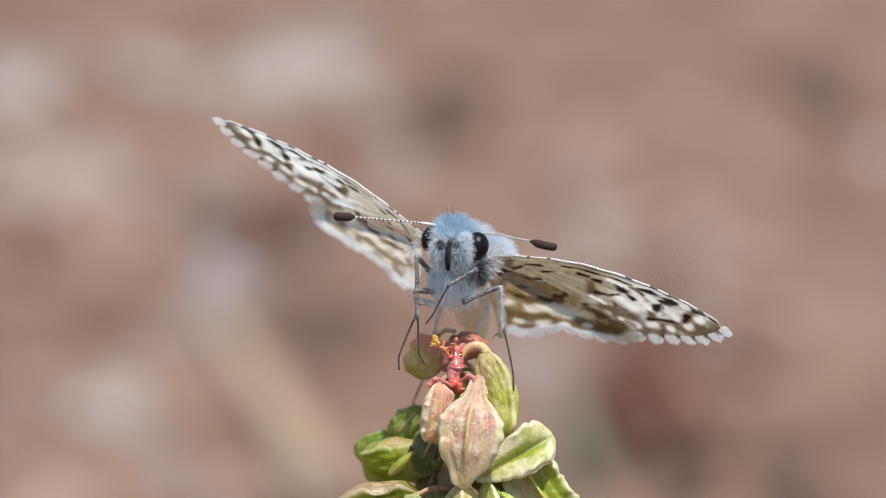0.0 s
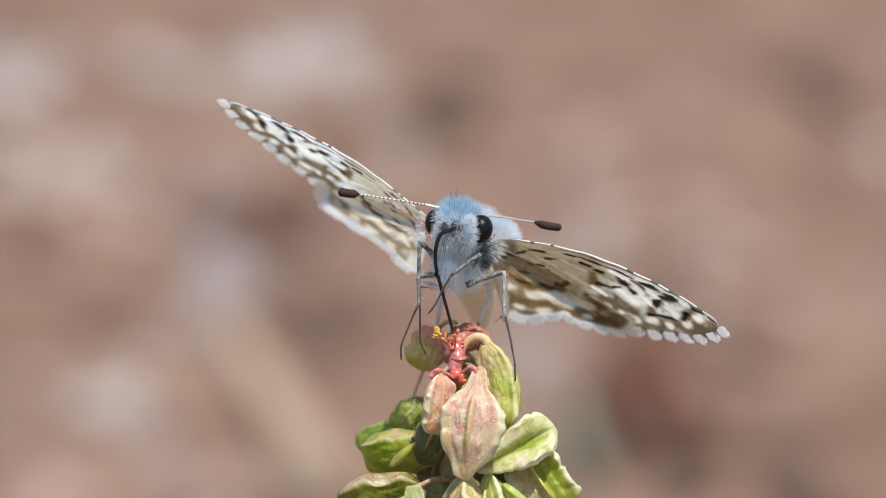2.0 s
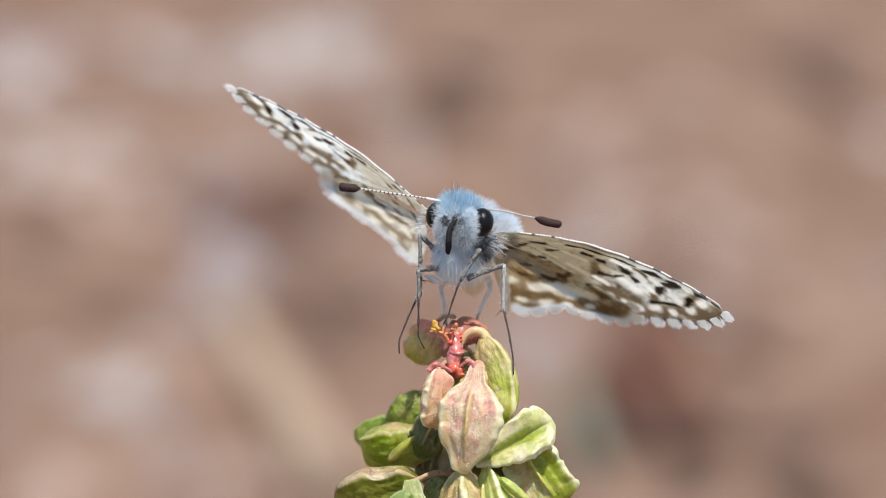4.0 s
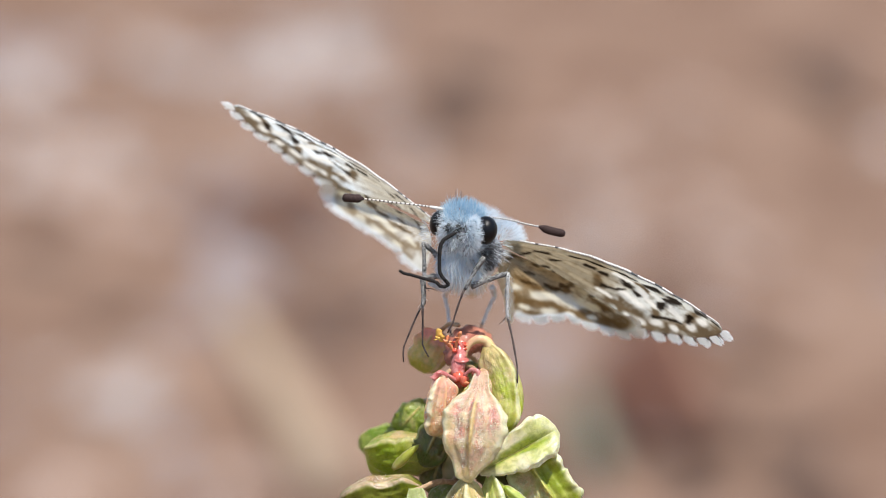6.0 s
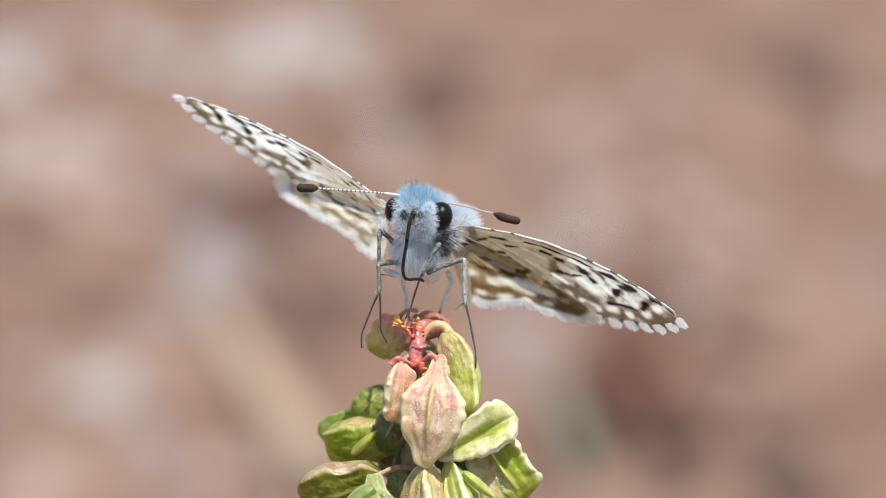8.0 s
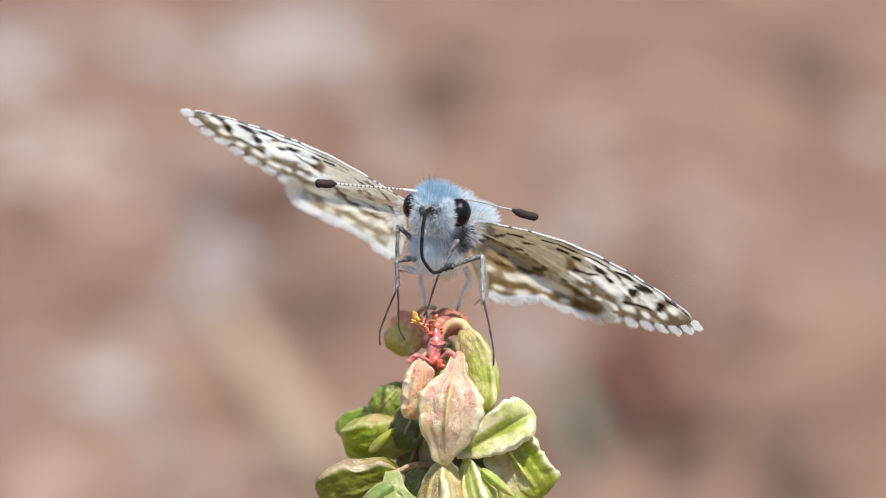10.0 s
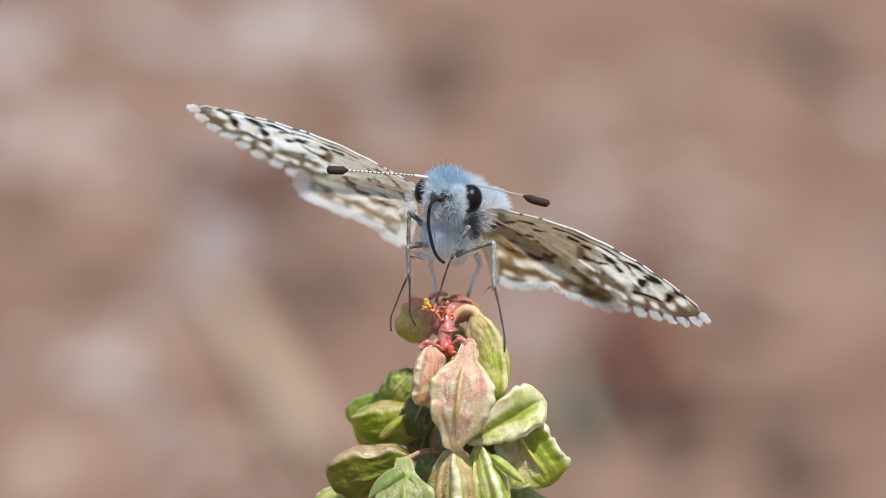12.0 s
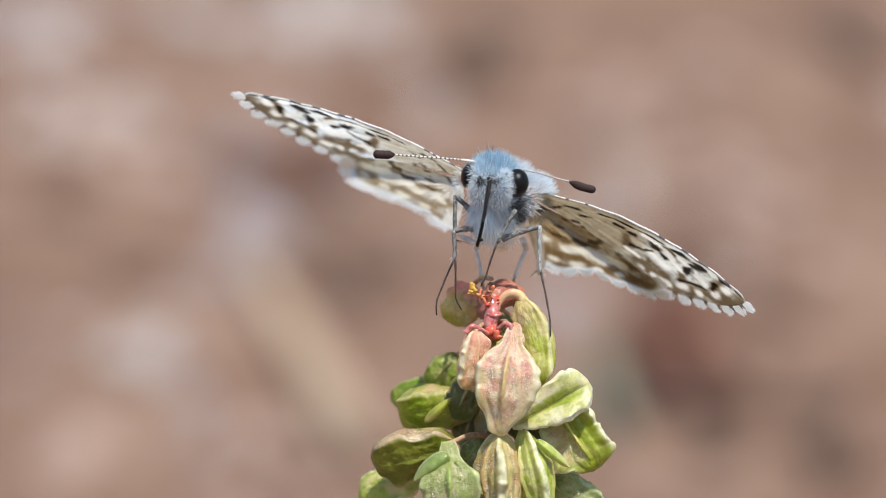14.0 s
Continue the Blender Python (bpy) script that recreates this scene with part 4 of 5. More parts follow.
HIND_DARK = [((2.8, 3.44, 3.4, 3.68, 3.75, 2.8), 0.19), ((4.0, 2.96, 4.2, 2.32, 4.65, 2.16), 0.17), ((2.2, 3.6, 1.5, 3.64), 0.15), ((1.95, 2.56, 1.5, 2.56), 0.11), ((2.4, 1.28, 1.9, 1.56), 0.14), ((1.0, 0.68, 0.55, 1.12, 0.33, 1.68), 0.13), ((5.3, 3.12, 5.7, 2.8), 0.14)]
HIND_PALE = [((2.4, 4.72, 3.6, 4.32), 0.42), ((4.2, 4.56, 5.7, 4.24), 0.36), ((5.9, 5.36, 5.8, 5.44), 0.26), ((3.4, 5.92, 3.2, 6.0), 0.32), ((2.0, 6.16, 1.8, 6.2), 0.26), ((1.1, 4.4, 1.0, 4.56), 0.34), ((4.6, 5.92, 4.4, 6.0), 0.22)]
# where the pale rim of the forewing is broken by dark dashes
DASHES = ((7.05, 7.5), (8.45, 8.95), (9.75, 10.4), (11.55, 11.9))


def outline(points, n=10):
    return [(p.x, p.y) for p in curve([(x, y, 0) for x, y in points] + [(*points[0], 0)], n)]


def strokes(x, y, rows, soft=0.4, rough=0.35):
    """How far each place lies inside one of the brush strokes, 0 to 1."""
    best = np.zeros_like(x)
    # the marks fray along the veins, which run out from the base
    wob = np.array([noise.noise((math.hypot(u, v) * 1.4, math.atan2(v, u + 1.5) * 22, 2.0)) for u, v in zip(x, y)]) * rough * 1.4
    wob += np.array([noise.noise((u * 6, v * 6, 5.0)) for u, v in zip(x, y)]) * rough * 0.8
    for line, half in rows:
        p = list(zip(line[::2], line[1::2]))
        near = np.full_like(x, 99.0)
        for (ax, ay), (bx, by) in zip(p, p[1:]):
            f = np.clip(((x - ax) * (bx - ax) + (y - ay) * (by - ay)) / ((bx - ax) ** 2 + (by - ay) ** 2), 0, 1)
            near = np.minimum(near, np.hypot(x - ax - f * (bx - ax), y - ay - f * (by - ay)))
        best = np.maximum(best, np.clip((1 + soft - near / half - wob) / (2 * soft), 0, 1))
    return best


def wing(side, name, points, bow, drop, sag, dark, brown, pale, hub, veins, tint, strength, label):
    edge = outline(points, 14)
    n, rings = len(edge) - 1, 100
    hx, hy = hub
    us, vs = [], []
    for i in range(rings + 1):
        r = (i / rings) ** 0.85
        for x, y in edge[:-1]:
            us.append(hx + (x - hx) * r)
            vs.append(hy + (y - hy) * r)
    x, y = np.array(us), np.array(vs)
    col = np.empty((len(x), 4))
    col[:] = (0.92, 0.95, 0.945, 1)

    if name == "hindwing":
        col[:] = (0.92, 0.92, 0.87, 1)
    # right forewing starts duller to stand in for the dimmer light on that side
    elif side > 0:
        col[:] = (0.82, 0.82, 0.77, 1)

    def paint(f, c):
        col[:, :3] += (np.array(c) - col[:, :3]) * f[:, None]

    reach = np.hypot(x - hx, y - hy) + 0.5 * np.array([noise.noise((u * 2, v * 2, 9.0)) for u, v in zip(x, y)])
    # basal tint; its colour and reach per side also carry how light falls
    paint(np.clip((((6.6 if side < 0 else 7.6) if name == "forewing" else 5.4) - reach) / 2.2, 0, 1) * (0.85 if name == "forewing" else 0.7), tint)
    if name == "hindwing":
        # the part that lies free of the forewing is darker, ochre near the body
        # painted in to balance the light lost where the wings overlap
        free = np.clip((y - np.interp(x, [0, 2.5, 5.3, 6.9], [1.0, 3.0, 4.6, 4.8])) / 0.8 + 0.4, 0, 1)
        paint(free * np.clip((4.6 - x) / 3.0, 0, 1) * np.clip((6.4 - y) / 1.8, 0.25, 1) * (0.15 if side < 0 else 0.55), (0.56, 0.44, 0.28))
    paint(strokes(x, y, brown, 0.55, 0.6) * strength, (0.30, 0.225, 0.135) if name == "forewing" else (0.40, 0.295, 0.165))
    # loose brown scales dust the cells
    dust = np.array([noise.noise((u * 2.6, v * 2.6, 14.0)) + 0.7 * noise.noise((math.hypot(u, v) * 5, math.atan2(v, u + 1.5) * 40, 3.0)) for u, v in zip(x, y)])
    paint(np.clip((dust - 0.08) / 0.5, 0, 1) * (0.42 if side > 0 else 0.3), (0.36, 0.29, 0.19))
    # veins run out from the base
    ang = np.arctan2(y - hy, x - hx)
    line = np.zeros_like(x)
    for k in range(veins):
        a0 = -0.05 + (1.25 if name == "forewing" else 1.75) * (k + 0.5) / veins + (0 if name == "forewing" else 0.3)
        line = np.maximum(line, np.clip(1 - np.abs(ang - a0) * np.hypot(x - hx, y - hy) / 0.085, 0, 1))
    paint(line * 0.5, (0.42, 0.34, 0.24))
    paint(strokes(x, y, pale, 0.4, 0.35) * 0.95, (0.94, 0.92, 0.86) if name == "forewing" else (0.92, 0.89, 0.79))
    paint(strokes(x, y, dark, 0.45, 0.85) * (0.9 if name == "forewing" else 0.72), (0.075, 0.055, 0.04) if name == "forewing" else (0.16, 0.115, 0.07))
    if name == "hindwing":
        paint(np.clip((np.repeat(np.arange(rings + 1), n) / rings - 0.93) / 0.05, 0, 1) * np.clip((y - 3.8) / 1.0, 0, 1), (0.92, 0.96, 0.97))

    def lift(u, v):
        z = bow * u * (L - u) / (L * L / 4) - drop - 0.012 * v * v * (0.6 if name == "hindwing" else 1)
        # the inner lobe of the hindwing hangs down
        z -= sag * min(1.0, max(0.0, (4.4 - u) / 1.6)) * (max(0.0, v) / 7) ** 2
        return z + 0.02 * math.sin(u * 3.1 + v * 2.2) + (0.035 * math.sin(math.atan2(v - hy, u - hx) * 26) * min(1, math.hypot(u - hx, v - hy) / 6))

    s = Shape()
    s.add([(side * u * mm, v * mm, lift(u, v) * mm) for u, v in zip(us, vs)],
          [(i * n + j, i * n + (j + 1) % n, (i + 1) * n + (j + 1) % n, (i + 1) * n + j) for i in range(rings) for j in range(n)])
    me = s.mesh(name, [WING])
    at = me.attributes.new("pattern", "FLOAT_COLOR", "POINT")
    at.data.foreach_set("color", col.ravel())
    ob = part(name, me, WING, skipper, label)
    sol = ob.modifiers.new("thick", "SOLIDIFY")
    sol.thickness, sol.offset = 0.00003, 0
    # fringe: tufts of white scales with darker ones between the cells
    fr = Shape()
    i0, i1 = (78, 160) if name == "forewing" else (50, 182 if side > 0 else 166)
    arc, total = [], 0.0
    for i in range(i0, min(i1, n - 1)):
        (xa, ya), (xb, yb) = edge[i], edge[i + 1]
        arc.append((total, xa, ya, xb - xa, yb - ya))
        total += math.hypot(xb - xa, yb - ya)
    pitch = 1.12 if name == "forewing" else 1.3 if side < 0 else 1.0

    def strand(d, white, length, lean, start=0.0):
        k = max(i for i in range(len(arc)) if arc[i][0] <= d)
        d0, xa, ya, ex, ey = arc[k]
        step = math.hypot(ex, ey)
        f = min(1.0, (d - d0) / step)
        out = Vector((ey, -ex, 0)) / step
        along = Vector((ex, ey, 0)) / step
        px, py = xa + ex * f, ya + ey * f
        if out.x * (px - hx) + out.y * (py - hy) < 0:
            out = -out
        w = out + along * lean + Vector((0.05, 0.0, (-0.22 if name == "forewing" else -0.04) + random.gauss(0, 0.05)))
        w = Vector((side * w.x, w.y, w.z)).normalized()
        root = Vector((side * px, py, lift(px, py))) * mm
        fr.scale(root + w * (start - 0.03) * mm, w, length * mm, Vector((side * along.x, along.y, random.gauss(0, 0.12))) * (0.00012 if white else 0.00008), 0 if white else 1)

    for i in range(int(total / pitch)):
        mid = (i + 0.5) * pitch
        spread = 0.40 if name == "forewing" else 0.46 if side < 0 else 0.41
        for q in range(26):
            u = (q - 12.5) / 13 + random.uniform(-0.06, 0.06)
            strand(min(total - 0.001, max(0.0, mid + u * pitch * spread)), True, (0.86 if name == "forewing" else 0.92 if side < 0 else 0.74) * math.sqrt(max(0.12, 1 - (0.94 if name == "forewing" else 0.32 if side < 0 else 0.8) * u * u)) * random.uniform(0.88, 1.06), u * 0.02, (0.3 if name == "forewing" else 0.1) * (1 - math.sqrt(max(0.0, 1 - u * u))))
        for _ in range(5 if name == "forewing" else 0):
            u = random.uniform(-1, 1)
            strand(min(total - 0.001, max(0.0, mid + pitch / 2 + u * pitch * 0.16)), False, random.uniform(0.3, 0.62), u * 0.1)
    part("fringe", fr, [TUFTWHITE, FRINGE_DARK], ob, "checkered white and brown wing fringe" if name == "forewing" else "white feathery wing fringe")
    if name == "forewing":
        rim = Shape()
        line = [Vector((side * u * mm, v * mm, (lift(u, v) + 0.02) * mm)) for u, v in edge[0:75]]
        for i in range(0, 74):
            at_x = abs(line[i].x) / mm
            k = 1 if any(a < at_x < b for a, b in DASHES) or random.random() < (0.2 if at_x < 3.2 else 0.02) else 0
            thick = 0.00004 + 0.00003 * math.sin(math.pi * min(1.0, at_x / 12.5))
            rim.tube([line[i], line[i + 1]], thick * (0.8 if k else 1.0), 8, k, rough=0.15)
        part("leading_edge", rim, [SHELL_W, DARKSKIN], ob, "cream wing rim with dark dashes")
    return ob


HINGE = {-1: bf(815, 301, 1.3), 1: bf(951, 341, 1.3)}
WINGS = []
for side, bow in ((-1, 0.62), (1, 0.95)):
    # tint and strength differ by side to imitate uneven light through the wings
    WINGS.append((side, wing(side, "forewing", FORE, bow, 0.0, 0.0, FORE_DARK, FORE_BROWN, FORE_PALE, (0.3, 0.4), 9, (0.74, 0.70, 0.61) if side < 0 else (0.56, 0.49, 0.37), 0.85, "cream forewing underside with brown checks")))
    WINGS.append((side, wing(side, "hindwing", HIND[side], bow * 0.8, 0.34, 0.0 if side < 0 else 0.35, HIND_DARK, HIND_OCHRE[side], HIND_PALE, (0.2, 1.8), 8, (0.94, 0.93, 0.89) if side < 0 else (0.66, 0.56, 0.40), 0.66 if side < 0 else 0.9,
                             "white hindwing underside with ochre bands, painted paler for stronger light" if side < 0 else "white hindwing underside with ochre bands")))


def wing_pose(side, deg, hind, twist):
    back = BACKWARD
    up = Vector((0, math.sin(radians(TILT)), math.cos(radians(TILT))))
    x = Vector((1, 0, 0)) * math.cos(radians(deg)) - up * math.sin(radians(deg))
    z = x.cross(back)
    o = HINGE[side]
    lean = (-5.8 if hind else -4.8) if side > 0 else (-3.2 if hind else 0.2)
    return Matrix(((x.x, back.x, z.x, o.x), (x.y, back.y, z.y, o.y), (x.z, back.z, z.z, o.z), (0, 0, 0, 1))) @ pose(0, 0, 0, lean + twist)


# ---- legs: hip, knee, ankle, foot ----
def aim(p, q):
    return Matrix.Translation(p) @ (q - p).to_track_quat("Z", "Y").to_matrix().to_4x4()


LEGS = {
    "left_fore": [(888, 405, 0.2), (912, 373, -1.0), (880, 430, -1.1), (850, 507, -0.9)],
    "left_mid": [(888, 424, -0.2), (955, 400, -0.2), (957, 482, 0.2), (974, 596, -0.6)],
    "right_fore": [(842, 385, 0.4), (806, 345, 0.2), (806, 455, 0.2), (772, 558, 0.2)],
    "right_mid": [(838, 405, 0.4), (803, 408, -0.6), (806, 460, -0.6), (818, 549, -0.2)],
    "right_hind": [(850, 425, 3.6), (842, 440, 6.3), (853, 500, 4.3), (862, 545, 2.2)],
    "left_hind": [(925, 425, 3.6), (932, 440, 4.4), (910, 492, 4.6), (900, 530, 3.4)],
}


def limb(n, r0, r1, bow, hairs=0):
    s = Shape()
    m = 9
    line = []
    for i in range(m):
        t = i / (m - 1)
        line.append(Vector((0.00004 * math.sin(3 * i / m), 0.00003 * math.sin(5 * i / m), n * t)) + bow * min(t / 0.78, (1 - t) / 0.22))
    s.tube(line,
           [(r0 + (r1 - r0) * i / (m - 1)) * (1.05 + 0.15 * math.sin(i * 2.1)) for i in range(m)], 10, rough=0.35)
    for _ in range(hairs):
        t = random.random()
        a = random.uniform(0, 6.28)
        w = Vector((math.cos(a), math.sin(a), 1.1))
        s.hair(Vector((math.cos(a) * r0 * 0.8, math.sin(a) * r0 * 0.8, n * t)), w, random.uniform(0.0002, 0.0005), 0.000014, Vector((0, 0, 0.1)), 1)
    return s


JOINTS = {k: [bf(*p) for p in v] for k, v in LEGS.items()}
SEGMENTS = []
for key, j in JOINTS.items():
    hind = "hind" in key
    pale = key in ("left_mid",) or hind
    for i, (nm, r0, r1) in enumerate((("femur", 0.00017, 0.00012), ("tibia", 0.00011, 0.00009), ("tarsus", 0.00006, 0.000042))):
        n = (j[i + 1] - j[i]).length
        hairs = (26, 130 if key == "left_mid" else 14, 0)[i]
        way = aim(j[i], j[i + 1])
        bow = way.to_3x3().inverted() @ Vector((-0.00026 if "right" in key else 0.0001, 0, 0)) if nm == "tarsus" and not hind else Vector()
        sh = limb(n, r0, r1, bow, hairs)
        mat = (LEG, LEGPALE if pale else LEG, TARSUS)[i] if not hind else TARSUS if i == 2 else LEGWHITE
        ob = part(nm, sh, [mat, WHITE if i < 2 else DARK], skipper, ("grey speckled thigh of a leg", "slender hairy shin of a leg", "thin dark jointed foot of a leg")[i], way)
        SEGMENTS.append((key, i, ob))
part("coxa", Shape().tube(curve([bf(812, 417, 0.5), bf(824, 422, 0.4), bf(836, 428, 0.4), bf(846, 431, 0.5)], 5), [0.00006 + 0.00010 * math.sin(math.pi * i / 15) for i in range(16)], 12, rough=0.2), LEGWHITE, skipper, "short white hip of a leg")
part("wing_fold", Shape().tube(curve([bf(942, 400, 4.2), bf(952, 432, 4.6), bf(957, 462, 5.0), bf(956, 486, 5.4)], 6), [0.00042 - 0.000014 * i for i in range(19)], 12, rough=0.3), ABDOMEN, skipper, "cream inner fold of the hindwing")
# small spurs and claws
for key, at, ways in (("left_mid", (955, 478, 0.2), ((938, 490, 0), (945, 482, 0.1))), ("right_mid", (806, 425, -0.4), ((830, 432, -0.2), (815, 432, 0)))):
    s = Shape()
    for q in ways:
        s.tube([bf(*at), bf(*at).lerp(bf(*q), 0.6) + Vector((0, 0, 0.00005)), bf(*q)], [0.00003, 0.000025, 0.00001], 6)
    part("spur", s, TARSUS, skipper, "fine dark leg spur")

# ---- proboscis in short rigid links ----
LINKS, LONG = 26, 0.0070
link_len = LONG / LINKS
TONGUES = []
for i in range(LINKS):
    r = 0.000118 - 0.000036 * i / LINKS
    s = Shape().tube([(0, 0, -r * 0.3), (0, 0, link_len + r * 0.3)], [r, r * 0.98], 14)
    s.f, s.k = s.f[:-2], s.k[:-2]
    TONGUES.append(part("proboscis_link", s, TONGUE, skipper, "black link of the proboscis" if i == 0 else "", Matrix.Translation((0, 0, 0.0001 * i))))


def tongue(points, coil=0.0):
    """Places of the joints, on a line through points given as ticks from the left eye's middle and millimetres behind the board."""
    line = curve([bf(920 + a, 323 + b, w) for a, b, w in points], 12)
    if coil:
        c = line[-1]
        d = (line[-1] - line[-2]).normalized()
        for i in range(150):
            a = i * 0.16
            rad = coil * mm * (1 - i / 190)
            line.append(c + Vector((0.00002 * math.sin(a) - 0.0000012 * i, -math.sin(a) * rad, -(1 - math.cos(a)) * rad)))
    out, k, at = [line[0]], 0, line[0].copy()
    while len(out) <= LINKS:
        while k + 1 < len(line) and (line[k + 1] - out[-1]).length < link_len:
            k += 1
        if k + 1 < len(line):
            d = (line[k + 1] - out[-1]).normalized()
        else:
            d = (line[-1] - line[-3]).normalized()
        out.append(out[-1] + d * link_len)
    return out


REST = tongue([(-54, -2, -1.0), (-55, 0, -1.5), (-56, 2, -1.9)], 0.70)
T_LOOP = tongue([(-54, 2, -1.0), (-58, 18, -1.6), (-62, 60, -1.9), (-66, 86, -1.9), (-74, 80, -2.0), (-74, 40, -1.9), (-68, 34, -1.9), (-66, 60, -2.0), (-70, 74, -2.1)])
T_OUT = tongue([(-54, 0, -1.0), (-62, 10, -1.8), (-80, 24, -1.9), (-86, 60, -1.6), (-90, 114, -1.1), (-87, 190, -0.7), (-86, 210, -0.6)])
T_OUT2 = tongue([(-54, 0, -1.0), (-62, 4, -1.8), (-80, 14, -1.9), (-86, 60, -1.6), (-72, 120, -1.1), (-56, 180, -0.7)])
T_BEND = tongue([(-54, 0, -1.0), (-62, -10, -1.9), (-78, -6, -2.2), (-82, 40, -2.2), (-82, 90, -2.0), (-76, 110, -1.4), (-70, 116, 0.5)])
T_42 = tongue([(-54, 0, -1.0), (-60, 10, -1.6), (-80, 22, -1.9), (-88, 40, -1.9), (-87, 66, -1.9), (-80, 76, -1.9), (-72, 58, -1.9), (-68, 26, -1.9), (-74, 30, -2.0), (-74, 60, -2.0)])
T_63 = tongue([(-54, 0, -1.0), (-66, 8, -1.6), (-84, 22, -1.9), (-87, 65, -1.9), (-90, 102, -1.9), (-96, 114, -1.9), (-112, 104, -1.9), (-134, 75, -1.9)])
T_65 = tongue([(-50, 8, -0.2), (-56, 4, -1.2), (-68, 10, -1.7), (-82, 26, -1.9), (-83, 52, -1.9), (-70, 89, -1.7), (-54, 110, -1.4), (-34, 116, -1.0)])
T_69 = tongue([(-54, 6, -1.0), (-60, -10, -1.7), (-82, 6, -2.1), (-86, 60, -1.9), (-84, 110, -1.8), (-70, 128, -1.7), (-62, 128, -1.6)])
T_70 = tongue([(-54, 6, -1.0), (-60, -12, -1.7), (-82, 2, -2.1), (-88, 60, -1.9), (-93, 122, -1.8), (-93, 150, -1.7)])
T_72 = tongue([(-50, 8, -0.2), (-58, 12, -1.4), (-72, 32, -1.9), (-81, 57, -1.9), (-64, 93, -1.8), (-21, 121, -1.4), (7, 140, -1.0)])
T_75 = tongue([(-54, -4, -1.2), (-60, 20, -1.8), (-67, 50, -2.0), (-77, 102, -1.9), (-73, 111, -1.8), (-50, 112, -1.6), (-22, 114, -1.3), (10, 120, -0.8), (28, 133, -0.4)])
T_79 = tongue([(-48, 14, 0.6), (-54, -2, -1.2), (-60, 10, -1.8), (-66, 50, -2.0), (-73, 91, -1.9), (-69, 111, -1.8), (-50, 112, -1.6), (-24, 110, -1.1), (0, 108, 0.4)])
T_108 = tongue([(-54, 14, -1.0), (-58, -8, -1.6), (-66, -16, -2.0), (-79, 3, -2.2), (-82, 53, -2.1), (-66, 79, -2.0), (-49, 58, -2.0), (-44, 31, -2.0)])
T_110 = tongue([(-56, 20, -1.0), (-54, -2, -1.6), (-62, -18, -2.0), (-74, -10, -2.4), (-80, 14, -2.5), (-86, 60, -2.4), (-90, 110, -2.2), (-92, 140, -2.0)])
T_111 = tongue([(-54, 10, -0.8), (-62, -8, -1.7), (-80, 8, -2.2), (-86, 60, -2.2), (-84, 108, -2.0), (-72, 122, -1.9), (-60, 122, -1.8)])
T_112 = tongue([(-48, 14, 0.4), (-56, 4, -1.2), (-74, 10, -2.0), (-77, 40, -2.0), (-68, 90, -1.7), (-46, 120, -1.3)])
T_114 = tongue([(-48, 14, 1.4), (-54, 4, -1.2), (-70, 14, -1.9), (-84, 38, -2.0), (-74, 64, -1.9), (-48, 88, -1.6), (-36, 92, -1.4)])
T_115 = tongue([(-54, 12, -1.0), (-58, -10, -1.7), (-69, -20, -2.1), (-79, -2, -2.3), (-85, 80, -2.2), (-82, 112, -2.1), (-75, 122, -2.0), (-62, 124, -2.0)])
T_116 = tongue([(-50, 10, -0.2), (-58, 3, -1.4), (-71, 9, -2.0), (-84, 58, -2.1), (-80, 91, -2.0), (-74, 84, -2.0), (-73, 62, -2.0), (-75, 42, -2.0)])
T_118 = tongue([(-53, 12, -0.8), (-58, -10, -1.7), (-66, -19, -2.0), (-80, 3, -2.2), (-85, 58, -2.1), (-80, 88, -2.0), (-71, 80, -2.0), (-66, 42, -2.0)])
T_120 = tongue([(-48, 14, 1.0), (-56, 4, -1.2), (-72, 4, -2.0), (-79, 26, -2.1), (-79, 52, -2.0), (-70, 93, -1.8), (-56, 114, -1.6)])
T_121 = tongue([(-48, 14, 0.8), (-56, 6, -1.2), (-70, 10, -1.9), (-77, 40, -2.1), (-74, 66, -2.0), (-58, 93, -1.7), (-36, 110, -1.4)])
T_123 = tongue([(-50, 12, 1.6), (-54, -4, -1.2), (-57, 8, -2.2), (-66, 52, -2.4), (-74, 90, -2.2), (-70, 103, -2.0), (-58, 103, -1.8)])
T_END = tongue([(-54, 0, -1.0), (-54, 6, -2.2), (-57, 22, -3.0), (-63, 58, -3.2), (-70, 92, -2.9), (-75, 111, -2.2), (-75, 108, -1.4), (-71, 100, -0.6)])
TONGUE_ROWS = [(0, REST), (0.3, REST), (0.55, T_LOOP), (0.8, T_OUT), (1.0, T_OUT), (1.5, T_OUT), (1.8, T_OUT), (2.0, T_OUT2), (2.2, T_BEND), (2.4, T_LOOP), (2.6, REST), (3.9, REST),
               (4.2, T_42), (5.2, T_42), (6.3, T_63), (6.5, T_65), (6.85, T_69), (7.0, T_70), (7.2, T_72), (7.5, T_75), (7.9, T_79), (8.7, T_79), (9.8, T_79), (10.7, T_108), (10.9, T_108), (11.0, T_110), (11.1, T_111),
               (11.2, T_112), (11.4, T_114), (11.5, T_115), (11.6, T_116), (11.7, T_111), (11.8, T_118), (11.9, T_118), (12.0, T_120), (12.1, T_121), (12.3, T_123), (12.5, T_END), (14.0, T_END)]

